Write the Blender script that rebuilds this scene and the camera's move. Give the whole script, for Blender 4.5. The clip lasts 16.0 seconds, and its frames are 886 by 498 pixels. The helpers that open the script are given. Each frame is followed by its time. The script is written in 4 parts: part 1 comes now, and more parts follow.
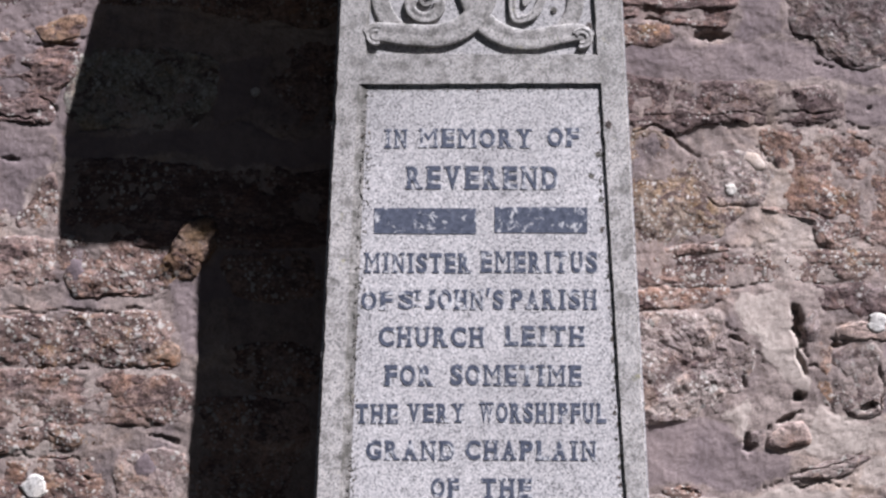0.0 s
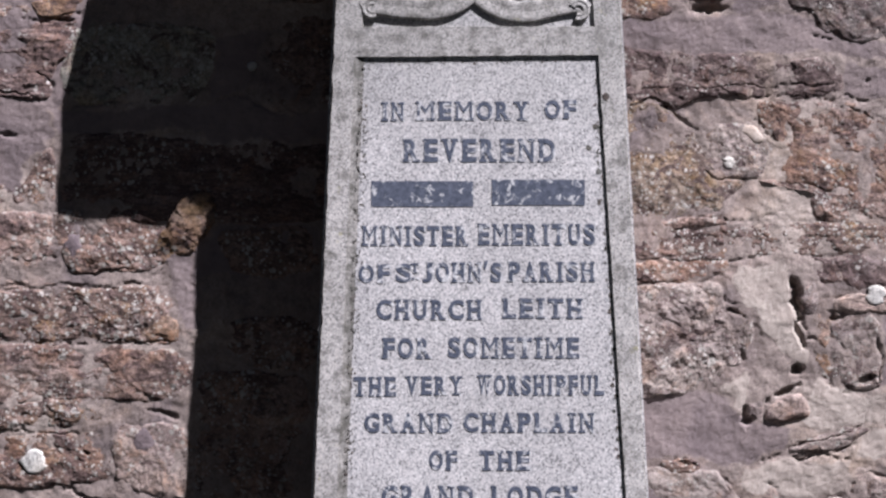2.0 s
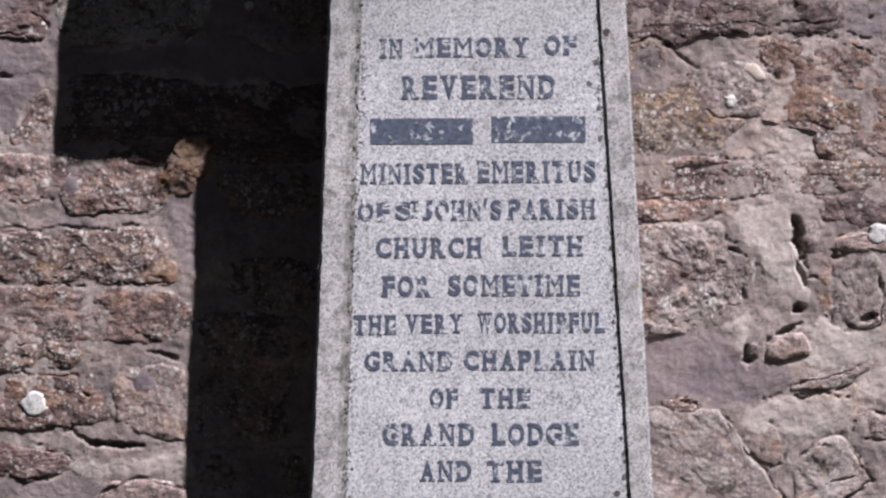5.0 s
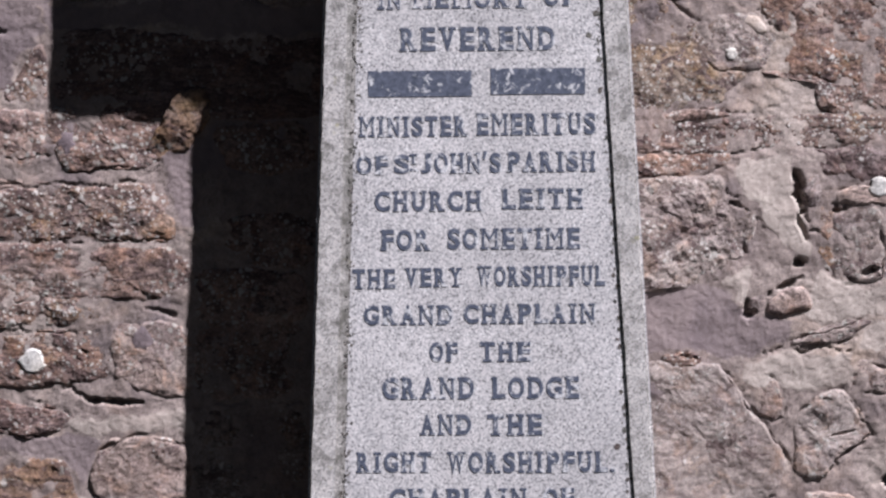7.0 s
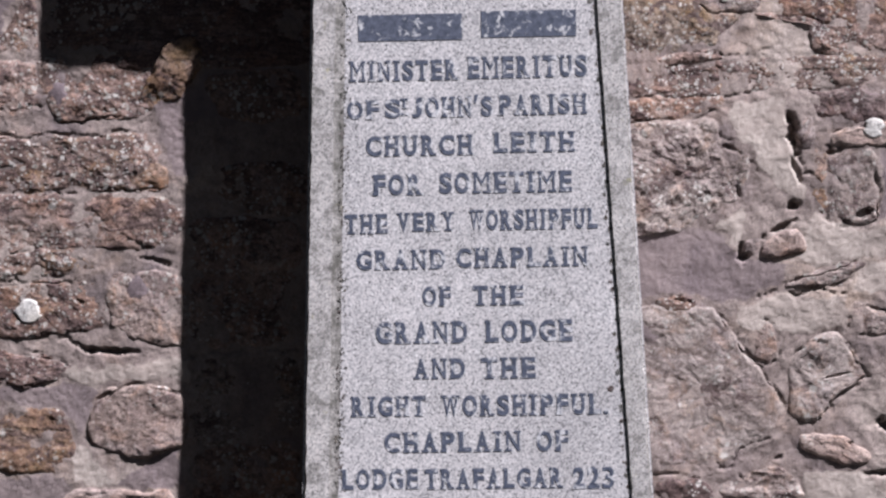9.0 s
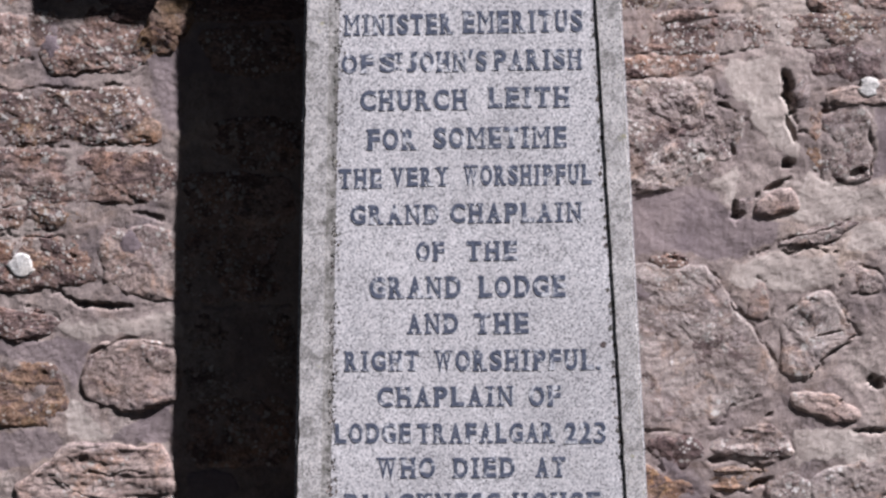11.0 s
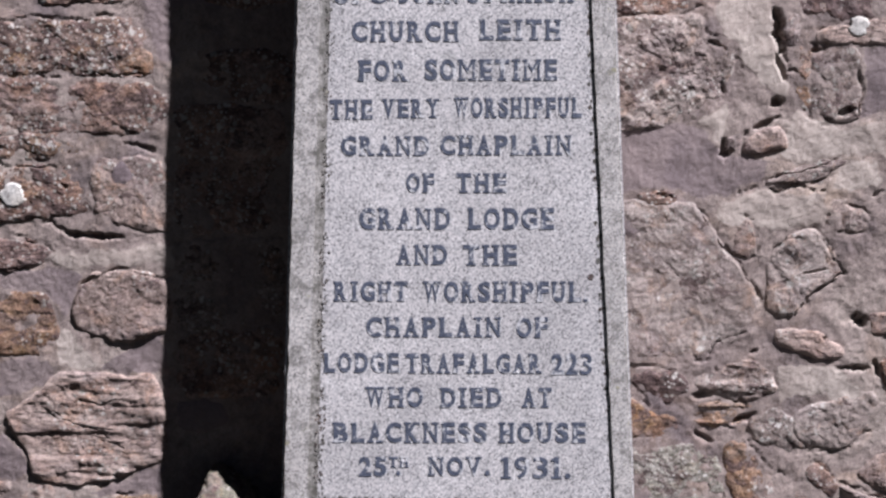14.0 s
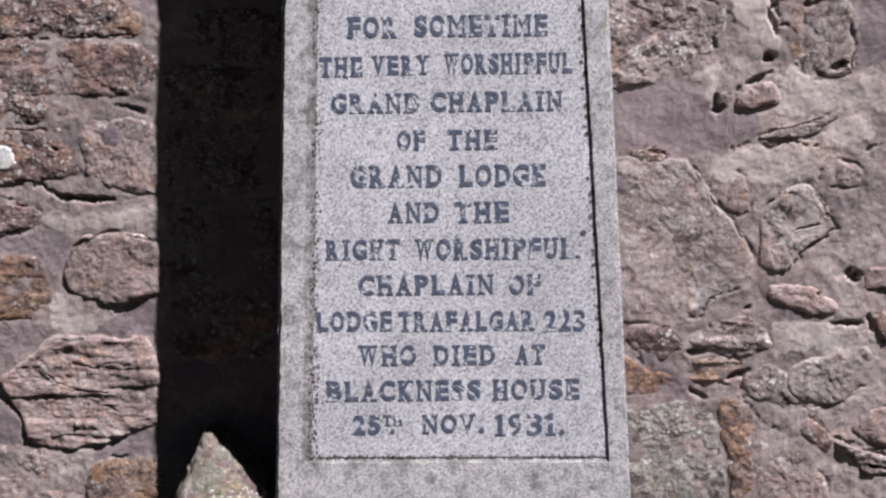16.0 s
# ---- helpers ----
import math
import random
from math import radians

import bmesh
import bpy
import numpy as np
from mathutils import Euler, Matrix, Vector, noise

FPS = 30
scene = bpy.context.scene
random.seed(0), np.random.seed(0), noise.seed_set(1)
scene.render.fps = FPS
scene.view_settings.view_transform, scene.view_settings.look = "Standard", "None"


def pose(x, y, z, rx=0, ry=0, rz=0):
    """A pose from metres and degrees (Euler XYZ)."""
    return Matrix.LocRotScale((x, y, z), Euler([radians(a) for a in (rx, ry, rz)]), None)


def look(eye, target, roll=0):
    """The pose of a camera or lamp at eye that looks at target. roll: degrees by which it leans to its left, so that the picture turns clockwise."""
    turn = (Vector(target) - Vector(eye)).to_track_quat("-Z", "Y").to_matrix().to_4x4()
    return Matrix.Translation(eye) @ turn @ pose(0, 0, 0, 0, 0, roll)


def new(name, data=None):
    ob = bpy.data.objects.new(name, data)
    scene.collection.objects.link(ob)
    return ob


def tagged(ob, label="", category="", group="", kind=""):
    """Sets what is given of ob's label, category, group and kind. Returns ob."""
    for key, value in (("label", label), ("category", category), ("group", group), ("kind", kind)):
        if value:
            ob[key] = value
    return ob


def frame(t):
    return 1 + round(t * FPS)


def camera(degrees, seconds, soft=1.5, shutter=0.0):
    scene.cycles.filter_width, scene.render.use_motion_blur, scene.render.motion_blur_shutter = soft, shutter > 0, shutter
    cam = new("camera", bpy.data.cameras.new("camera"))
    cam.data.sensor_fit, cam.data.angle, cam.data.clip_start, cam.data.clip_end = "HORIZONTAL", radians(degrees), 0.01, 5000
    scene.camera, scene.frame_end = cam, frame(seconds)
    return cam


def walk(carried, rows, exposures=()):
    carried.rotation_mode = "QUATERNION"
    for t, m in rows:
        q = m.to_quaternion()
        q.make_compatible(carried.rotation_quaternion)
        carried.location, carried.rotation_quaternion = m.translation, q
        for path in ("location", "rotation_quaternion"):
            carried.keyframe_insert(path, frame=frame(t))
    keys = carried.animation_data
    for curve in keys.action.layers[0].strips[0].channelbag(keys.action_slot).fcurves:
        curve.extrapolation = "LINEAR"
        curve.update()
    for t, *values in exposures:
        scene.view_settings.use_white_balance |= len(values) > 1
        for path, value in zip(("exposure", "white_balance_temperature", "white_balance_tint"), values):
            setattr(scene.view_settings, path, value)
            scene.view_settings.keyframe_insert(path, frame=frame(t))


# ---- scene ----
cam = camera(42.0, 16.0, soft=2.5)
PATH = [
    (0, (-0.04, -1.611, 1.352), (-0.06, 0.382, 1.511), 0.3),
    (0.5, (-0.038, -1.61, 1.348), (-0.059, 0.384, 1.499), 0.4),
    (1, (-0.034, -1.609, 1.35), (-0.059, 0.385, 1.489), 0.3),
    (1.5, (-0.031, -1.609, 1.343), (-0.059, 0.386, 1.481), 0.1),
    (2, (-0.033, -1.608, 1.333), (-0.057, 0.388, 1.469), 0.1),
    (2.5, (-0.032, -1.606, 1.326), (-0.056, 0.39, 1.454), -0.0),
    (3, (-0.034, -1.602, 1.318), (-0.058, 0.394, 1.437), 0.0),
    (3.5, (-0.036, -1.6, 1.31), (-0.058, 0.397, 1.419), 0.0),
    (4, (-0.033, -1.6, 1.306), (-0.056, 0.397, 1.405), -0.2),
    (6.5, (-0.035, -1.588, 1.261), (-0.059, 0.411, 1.318), -0.1),
    (7, (-0.033, -1.586, 1.26), (-0.056, 0.413, 1.3), -0.4),
    (7.5, (-0.024, -1.582, 1.252), (-0.051, 0.418, 1.278), -0.5),
    (8, (-0.017, -1.579, 1.246), (-0.048, 0.42, 1.26), -0.7),
    (8.5, (-0.012, -1.578, 1.234), (-0.048, 0.421, 1.232), -0.9),
    (9, (-0.013, -1.585, 1.223), (-0.049, 0.415, 1.213), -1.0),
    (11.5, (-0.016, -1.585, 1.191), (-0.034, 0.413, 1.122), -0.5),
    (12, (-0.013, -1.584, 1.181), (-0.032, 0.415, 1.102), -0.3),
    (12.5, (-0.01, -1.584, 1.176), (-0.029, 0.413, 1.081), -0.4),
    (13, (-0.008, -1.589, 1.168), (-0.026, 0.408, 1.065), -0.3),
    (13.5, (-0.009, -1.594, 1.163), (-0.024, 0.403, 1.053), -0.2),
    (14, (-0.012, -1.598, 1.154), (-0.022, 0.399, 1.035), 0.0),
    (14.5, (-0.013, -1.599, 1.143), (-0.021, 0.397, 1.021), 0.0),
    (15, (-0.011, -1.597, 1.129), (-0.021, 0.399, 1.004), 0.0),
    (15.5, (-0.006, -1.596, 1.128), (-0.015, 0.399, 0.984), -0.1),
    (16, (-0.003, -1.596, 1.122), (-0.011, 0.398, 0.969), -0.6),
]
walk(cam, [(t, look(eye, target, roll)) for t, eye, target, roll in PATH], exposures=[(0.0, 1.46, 5640, 15), (3.5, 1.38, 5640, 15), (7.0, 1.36, 5640, 15), (16.0, 1.30, 5640, 15)])

# ---- light ----
SUN = Vector((0.218, -0.131, 0.380))           # towards the sun
world = bpy.data.worlds.new("sky")
scene.world = world
world.use_nodes = True
wn = world.node_tree
sky = wn.nodes.new("ShaderNodeTexSky")
sky.sky_type = "NISHITA"
sky.sun_disc = False
sky.ozone_density = 5.0
sky.dust_density = 0.1
sky.sun_elevation = math.asin(SUN.normalized().z)
sky.sun_rotation = math.atan2(SUN.x, SUN.y)
wn.links.new(sky.outputs[0], wn.nodes["Background"].inputs[0])
wn.nodes["Background"].inputs[1].default_value = 0.0023
sun = new("sun", bpy.data.lights.new("sun", "SUN"))
sun.data.energy = 5.0
sun.data.angle = radians(0.53)
sun.data.color = (1.0, 0.945, 0.885)
sun.matrix_world = look(SUN.normalized() * 12, (0, 0, 0))


# ---- materials ----
class Nodes:
    """Short names for building a node tree."""

    def __init__(self, name):
        self.mat = bpy.data.materials.new(name)
        self.mat.use_nodes = True
        self.t = self.mat.node_tree
        self.bsdf = self.t.nodes["Principled BSDF"]
        self.pos = self.t.nodes.new("ShaderNodeNewGeometry").outputs["Position"]

    def put(self, socket, value):
        if isinstance(value, bpy.types.NodeSocket):
            self.t.links.new(value, socket)
        elif value is not None:
            socket.default_value = value

    def stretch(self, sx, sy, sz, turn=0.0):
        n = self.t.nodes.new("ShaderNodeMapping")
        self.put(n.inputs["Vector"], self.pos)
        n.inputs["Scale"].default_value = (sx, sy, sz)
        n.inputs["Rotation"].default_value = (0, radians(turn), 0)
        return n.outputs[0]

    def noise(self, scale, detail=6.0, rough=0.6, distort=0.0, vec=None):
        n = self.t.nodes.new("ShaderNodeTexNoise")
        self.put(n.inputs["Vector"], vec or self.pos)
        n.inputs["Scale"].default_value, n.inputs["Detail"].default_value = scale, detail
        n.inputs["Roughness"].default_value, n.inputs["Distortion"].default_value = rough, distort
        return n.outputs[0]

    def cells(self, scale, vec=None, out="Distance", randomness=1.0):
        n = self.t.nodes.new("ShaderNodeTexVoronoi")
        self.put(n.inputs["Vector"], vec or self.pos)
        n.inputs["Scale"].default_value = scale
        n.inputs["Randomness"].default_value = randomness
        return n.outputs[out]

    def ramp(self, fac, *stops):
        n = self.t.nodes.new("ShaderNodeValToRGB")
        self.put(n.inputs[0], fac)
        el = n.color_ramp.elements
        while len(el) < len(stops):
            el.new(0.5)
        for e, (p, c) in zip(el, stops):
            e.position = p
            e.color = (*c, 1) if isinstance(c, tuple) else (c, c, c, 1)
        return n.outputs[0]

    def mix(self, fac, a, b, mode="MIX"):
        n = self.t.nodes.new("ShaderNodeMix")
        n.data_type, n.blend_type = "RGBA", mode
        self.put(n.inputs[0], fac)
        self.put(n.inputs[6], (*a, 1) if isinstance(a, tuple) else a)
        self.put(n.inputs[7], (*b, 1) if isinstance(b, tuple) else b)
        return n.outputs[2]

    def math(self, op, a, b=0.0):
        n = self.t.nodes.new("ShaderNodeMath")
        n.operation = op
        self.put(n.inputs[0], a)
        self.put(n.inputs[1], b)
        return n.outputs[0]

    def random(self):
        return self.t.nodes.new("ShaderNodeObjectInfo").outputs["Random"]

    def bump(self, height, strength, distance):
        n = self.t.nodes.new("ShaderNodeBump")
        n.inputs["Strength"].default_value, n.inputs["Distance"].default_value = strength, distance
        self.put(n.inputs["Height"], height)
        if self.bsdf.inputs["Normal"].is_linked:
            self.put(n.inputs["Normal"], self.bsdf.inputs["Normal"].links[0].from_socket)
        self.put(self.bsdf.inputs["Normal"], n.outputs[0])

    def done(self, colour, rough=0.9, spec=0.2):
        self.put(self.bsdf.inputs["Base Color"], colour)
        self.put(self.bsdf.inputs["Roughness"], rough)
        self.bsdf.inputs["Specular IOR Level"].default_value = spec
        return self.mat


def rubble(name, a, b, c, lichen=0.3, dark=0.4, ochre=0.0, bedded=False, blotch=0.22, grit=0.9):
    """Weathered sandstone: three colours, dark algae, ochre and pale lichen, pits and grain."""
    n = Nodes(name)
    vec = n.stretch(1, 1, 3.4) if bedded else n.stretch(1, 1, 1.35)
    col = n.ramp(n.noise(9, 9, 0.68, 0.6, vec), (0.32, a), (0.5, b), (0.70, c))
    col = n.mix(1.0, col, n.ramp(n.random(), (0.0, 0.84), (1.0, 1.12)), "MULTIPLY")
    if ochre:
        m = n.ramp(n.noise(16, 7, 0.65, 0.4), (0.62 - 0.22 * ochre, 0.0), (0.80 - 0.2 * ochre, 0.8))
        col = n.mix(m, col, (0.27, 0.165, 0.075))
    mauve = n.ramp(n.noise(12, 6, 0.62, 0.5, n.stretch(1, 1.3, 1.6, 20)), (0.50, 0.0), (0.62, 0.7))
    col = n.mix(mauve, col, n.mix(0.55, col, (0.215, 0.168, 0.166)))
    old = n.ramp(n.noise(17, 5, 0.66, 0.5, n.stretch(1, 1, 1.8)), (0.60 - 0.16 * blotch, 0.0), (0.635 - 0.16 * blotch, 0.75))
    col = n.mix(old, col, (0.078, 0.050, 0.047))
    rust = n.ramp(n.noise(21, 8, 0.7, 0.8), (0.52, 0.0), (0.70, 0.55))
    col = n.mix(rust, col, n.mix(1.0, col, (1.35, 0.98, 0.66), "MULTIPLY"))
    col = n.mix(grit, col, n.ramp(n.noise(82, 8, 0.72, 0.2, vec), (0.34, 0.45), (0.5, 1.0), (0.66, 1.45)), "MULTIPLY")
    if dark:
        m = n.ramp(n.noise(33, 10, 0.75, 0.7, vec), (0.585 - 0.12 * dark, 0.0), (0.635 - 0.12 * dark, 0.88))
        col = n.mix(m, col, n.ramp(n.noise(120, 5, 0.7), (0.35, (0.055, 0.036, 0.035)), (0.65, (0.125, 0.083, 0.078))))
    soot = n.ramp(n.noise(46, 6, 0.62, 0.9), (0.52, 0.0), (0.60, 0.55 + 0.3 * dark))
    soot = n.math("MULTIPLY", soot, n.ramp(n.noise(8, 4, 0.6), (0.42, 0.0), (0.58, 1.0)))
    col = n.mix(soot, col, (0.092, 0.062, 0.054))
    grain = n.noise(260, 5, 0.72)
    col = n.mix(grit, col, n.ramp(grain, (0.30, 0.42), (0.5, 1.0), (0.70, 1.5)), "MULTIPLY")
    pits = n.ramp(n.cells(190), (0.10, 0.55), (0.22, 0.0))
    col = n.mix(n.math("MULTIPLY", pits, n.ramp(n.noise(20, 4), (0.45, 0.0), (0.6, 1.0))), col, (0.05, 0.037, 0.034))
    if lichen:
        where = n.ramp(n.noise(13, 6, 0.7), (0.57 - 0.26 * lichen, 0.0), (0.65 - 0.22 * lichen, 1.0))
        for scale, size in ((34, 0.22), (60, 0.27), (105, 0.30), (170, 0.32)):
            spot = n.ramp(n.math("ADD", n.cells(scale), n.math("MULTIPLY", n.noise(150, 4, 0.7), 0.5)),
                          (size + 0.16, 1.0), (size + 0.25, 0.0))
            keep = n.ramp(n.cells(scale, out="Color"), (0.53 - 0.20 * lichen, 0.0), (0.56 - 0.20 * lichen, 1.0))
            m = n.math("MULTIPLY", n.math("MULTIPLY", spot, keep), where)
            crust = n.ramp(n.noise(45, 5, 0.7), (0.38, (0.32, 0.30, 0.26)), (0.6, (0.53, 0.485, 0.445)))
            col = n.mix(n.math("MULTIPLY", m, 0.78), col, crust)
    n.bump(n.noise(75, 9, 0.72, 0.0, vec), 0.5, 0.006)
    n.bump(grain, 0.5, 0.002)
    return n.done(col)


def lime_mortar(name, a, b, c, d, grit=0.9, tones=()):
    """Sandy lime mortar, smeared and stained, with grit. tones: named smears with colours of their own."""
    n = Nodes(name)
    broad, middle = n.noise(5.5, 8, 0.62, 0.7), n.noise(55, 9, 0.75, 0.3)
    col = n.ramp(broad, (0.33, a), (0.44, b), (0.55, c), (0.66, d))
    cream = n.ramp(n.noise(9, 7, 0.65, 0.5), (0.54, 0.0), (0.66, 0.6))
    col = n.mix(cream, col, n.mix(1.0, col, (1.32, 1.24, 1.12), "MULTIPLY"))
    rust = n.ramp(n.noise(14, 7, 0.68, 0.6), (0.55, 0.0), (0.68, 0.5))
    col = n.mix(rust, col, n.mix(1.0, col, (1.08, 0.96, 0.84), "MULTIPLY"))
    col = n.mix(grit, col, n.ramp(middle, (0.32, 0.52), (0.5, 1.0), (0.68, 1.30)), "MULTIPLY")
    col = n.mix(0.85 * grit, col, n.ramp(n.noise(300, 4, 0.7), (0.30, 0.55), (0.5, 1.0), (0.70, 1.35)), "MULTIPLY")
    m = n.ramp(n.noise(30, 10, 0.75, 0.6), (0.57, 0.0), (0.68, 0.85 * grit))
    col = n.mix(m, col, (0.11, 0.078, 0.070))
    for tone, low, high in tones:
        at = n.t.nodes.new("ShaderNodeAttribute")
        at.attribute_name = tone
        ragged = n.math("ADD", at.outputs["Fac"], n.math("MULTIPLY", n.math("SUBTRACT", n.noise(70, 7, 0.7), 0.5), 0.9))
        smooth = n.ramp(n.noise(11, 7, 0.66, 0.6), (0.32, low), (0.66, high))
        smooth = n.mix(0.45, smooth, n.ramp(middle, (0.32, 0.6), (0.5, 1.0), (0.68, 1.25)), "MULTIPLY")
        col = n.mix(n.ramp(ragged, (0.38, 0.0), (0.66, 0.95)), col, smooth)
    n.bump(n.noise(130, 8, 0.72), 0.5 * grit, 0.004)
    n.bump(n.noise(28, 6, 0.65), 0.4, 0.008)
    return n.done(col)


BROWN = rubble("brown_sandstone", (0.152, 0.094, 0.076), (0.250, 0.170, 0.139), (0.330, 0.243, 0.203), 0.6, 0.45)
LICHENED = rubble("lichened_sandstone", (0.122, 0.074, 0.060), (0.200, 0.136, 0.112), (0.283, 0.205, 0.174), 1.0, 0.5, 0.4)
GREY = rubble("grey_sandstone", (0.172, 0.129, 0.113), (0.248, 0.196, 0.173), (0.324, 0.270, 0.238), 0.5, 0.35)
PINK = rubble("pink_sandstone", (0.189, 0.131, 0.110), (0.266, 0.200, 0.172), (0.325, 0.259, 0.225), 0.35, 0.15, blotch=0.0, grit=0.7)
OCHRE = rubble("ochre_sandstone", (0.163, 0.091, 0.058), (0.239, 0.151, 0.102), (0.300, 0.225, 0.176), 0.3, 0.4, 0.55)
MOSSY = rubble("mossy_sandstone", (0.140, 0.096, 0.072), (0.216, 0.162, 0.125), (0.289, 0.229, 0.190), 0.7, 0.5, 0.5)
RUST = rubble("rusty_sandstone", (0.165, 0.092, 0.067), (0.246, 0.153, 0.114), (0.300, 0.213, 0.174), 0.55, 0.45, 0.25, blotch=0.4)
SLATE = rubble("grey_green_stone", (0.074, 0.064, 0.045), (0.108, 0.098, 0.072), (0.146, 0.134, 0.104), 0.15, 0.35, 0.35)
MOSSGREY = rubble("moss_grey_stone", (0.18, 0.160, 0.130), (0.25, 0.228, 0.19), (0.31, 0.285, 0.245), 0.5, 0.35, 0.15)
PALE = rubble("pale_bedded_stone", (0.199, 0.133, 0.110), (0.311, 0.232, 0.198), (0.388, 0.305, 0.265), 0.15, 0.1, 0.0, True, blotch=-0.1, grit=0.7)
DARKBED = rubble("dark_bedded_stone", (0.113, 0.069, 0.059), (0.194, 0.129, 0.111), (0.271, 0.197, 0.172), 0.35, 0.7, 0.0, True)
PALEGREY = rubble("pale_grey_sandstone", (0.250, 0.194, 0.172), (0.325, 0.264, 0.235), (0.390, 0.326, 0.294), 0.25, 0.0, blotch=-0.1, grit=0.55)
SPLOTCHED = rubble("splotched_sandstone", (0.120, 0.080, 0.072), (0.190, 0.138, 0.124), (0.250, 0.190, 0.172), 0.35, 0.4, blotch=0.9)
DARKGREY = rubble("dark_grey_stone", (0.075, 0.058, 0.053), (0.120, 0.096, 0.088), (0.185, 0.152, 0.140), 0.35, 0.5, blotch=0.4)
MORTAR = lime_mortar("lime_mortar", (0.160, 0.126, 0.124), (0.222, 0.173, 0.155), (0.276, 0.219, 0.194), (0.352, 0.287, 0.250), 0.75,
                     (("purple", (0.160, 0.124, 0.125), (0.232, 0.181, 0.171)), ("cream", (0.310, 0.250, 0.217), (0.475, 0.400, 0.350))))
PURPLE = lime_mortar("purple_mortar", (0.151, 0.116, 0.122), (0.180, 0.139, 0.141), (0.203, 0.158, 0.153), (0.267, 0.204, 0.184), 0.42)
CREAM = lime_mortar("cream_mortar", (0.296, 0.231, 0.198), (0.353, 0.283, 0.240), (0.401, 0.326, 0.279), (0.458, 0.381, 0.329), 0.45)
LICHEN = lime_mortar("pale_lichen", (0.425, 0.391, 0.357), (0.476, 0.442, 0.408), (0.527, 0.493, 0.459), (0.561, 0.527, 0.493))


def granite_nodes(n):
    """Speckled pale granite: quartz, feldspar and dark mica grains."""
    grains = n.cells(410, out="Color")
    col = n.ramp(grains, (0.0, (0.12, 0.113, 0.113)), (0.24, (0.332, 0.314, 0.312)), (0.5, (0.520, 0.488, 0.482)),
                 (0.78, (0.620, 0.572, 0.556)), (1.0, (0.750, 0.720, 0.708)))
    mica = n.ramp(n.noise(330, 4, 0.6), (0.585, 0.0), (0.64, 0.85))
    col = n.mix(mica, col, (0.10, 0.10, 0.11))
    tone = n.ramp(n.noise(5, 7, 0.65, 0.4), (0.3, 0.80), (0.6, 1.06))
    col = n.mix(1.0, col, tone, "MULTIPLY")
    grime = n.ramp(n.noise(30, 9, 0.75), (0.56, 0.0), (0.78, 0.65))
    return n.mix(grime, col, (0.19, 0.18, 0.165))


def granite(name, dirty=0.0, beige=0.0):
    n = Nodes(name)
    col = granite_nodes(n)
    if beige:
        col = n.mix(beige, col, n.mix(1.0, col, (0.98, 0.93, 0.82), "MULTIPLY"))
    # algae washed down from the rail and the carving
    xyz = n.t.nodes.new("ShaderNodeSeparateXYZ")
    n.put(xyz.inputs[0], n.pos)
    high = n.ramp(n.math("ADD", n.math("MULTIPLY", n.math("SUBTRACT", xyz.outputs["Z"], 1.58), 3.2), n.math("MULTIPLY", n.noise(22, 7, 0.7, 0.3, n.stretch(1, 1, 0.45)), 0.75)),
                  (0.42, 0.0), (0.85, 0.30))
    col = n.mix(high, col, n.ramp(n.noise(150, 5, 0.7), (0.35, (0.10, 0.097, 0.085)), (0.65, (0.26, 0.25, 0.228))))
    if dirty:
        m = n.ramp(n.noise(38, 8, 0.75), (0.62 - 0.4 * dirty, 0.30 * dirty), (0.80 - 0.3 * dirty, 0.95))
        col = n.mix(m, col, (0.085, 0.078, 0.066))
        y = n.ramp(n.noise(48, 4, 0.6), (0.66, 0.0), (0.74, 0.5))
        col = n.mix(y, col, (0.30, 0.27, 0.10))
    n.bump(n.noise(420, 4, 0.7), 0.22, 0.0012)
    return n.done(col, 0.62, 0.3)


def worn_paint(name):
    """Black letter paint, flaked so that the granite shows through."""
    n = Nodes(name)
    under = granite_nodes(n)
    paint = n.ramp(n.noise(130, 4, 0.6), (0.3, (0.042, 0.048, 0.070)), (0.7, (0.118, 0.127, 0.168)))
    patchy = n.math("ADD", n.noise(75, 5, 0.62, 0.5), n.math("MULTIPLY", n.noise(13, 2, 0.5), 0.22))
    gone = n.ramp(patchy, (0.668, 0.0), (0.735, 0.92))
    bare = n.mix(0.5, under, (0.68, 0.67, 0.68))
    return n.done(n.mix(gone, paint, bare), 0.6, 0.3)


GRANITE = granite("granite")
GRANITE_WORN = granite("worn_granite", 0.34, 0.3)
GRANITE_CARVED = granite("carved_granite", 0.42, 0.35)
GRANITE_DIRTY = granite("granite_with_grime", 0.7, 0.4)
PAINT = worn_paint("worn_black_paint")
# pale colour for the letters' lower right rims: sunlit edges painted on
nc = Nodes("granite_edge_glint")
EDGE_GLINT = nc.done(nc.mix(nc.ramp(nc.noise(120, 4, 0.6), (0.42, 0.0), (0.56, 1.0)), granite_nodes(nc), (0.70, 0.69, 0.69)), 0.6, 0.3)

# unseen ground, set near black so that little light bounces onto the wall
nt = Nodes("dark_ground")
DARK_GROUND = nt.done(nt.mix(0.8, nt.ramp(nt.noise(2.2, 8, 0.7), (0.3, (0.010, 0.011, 0.010)), (0.7, (0.022, 0.022, 0.021))),
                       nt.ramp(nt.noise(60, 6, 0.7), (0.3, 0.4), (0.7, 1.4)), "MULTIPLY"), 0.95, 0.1)


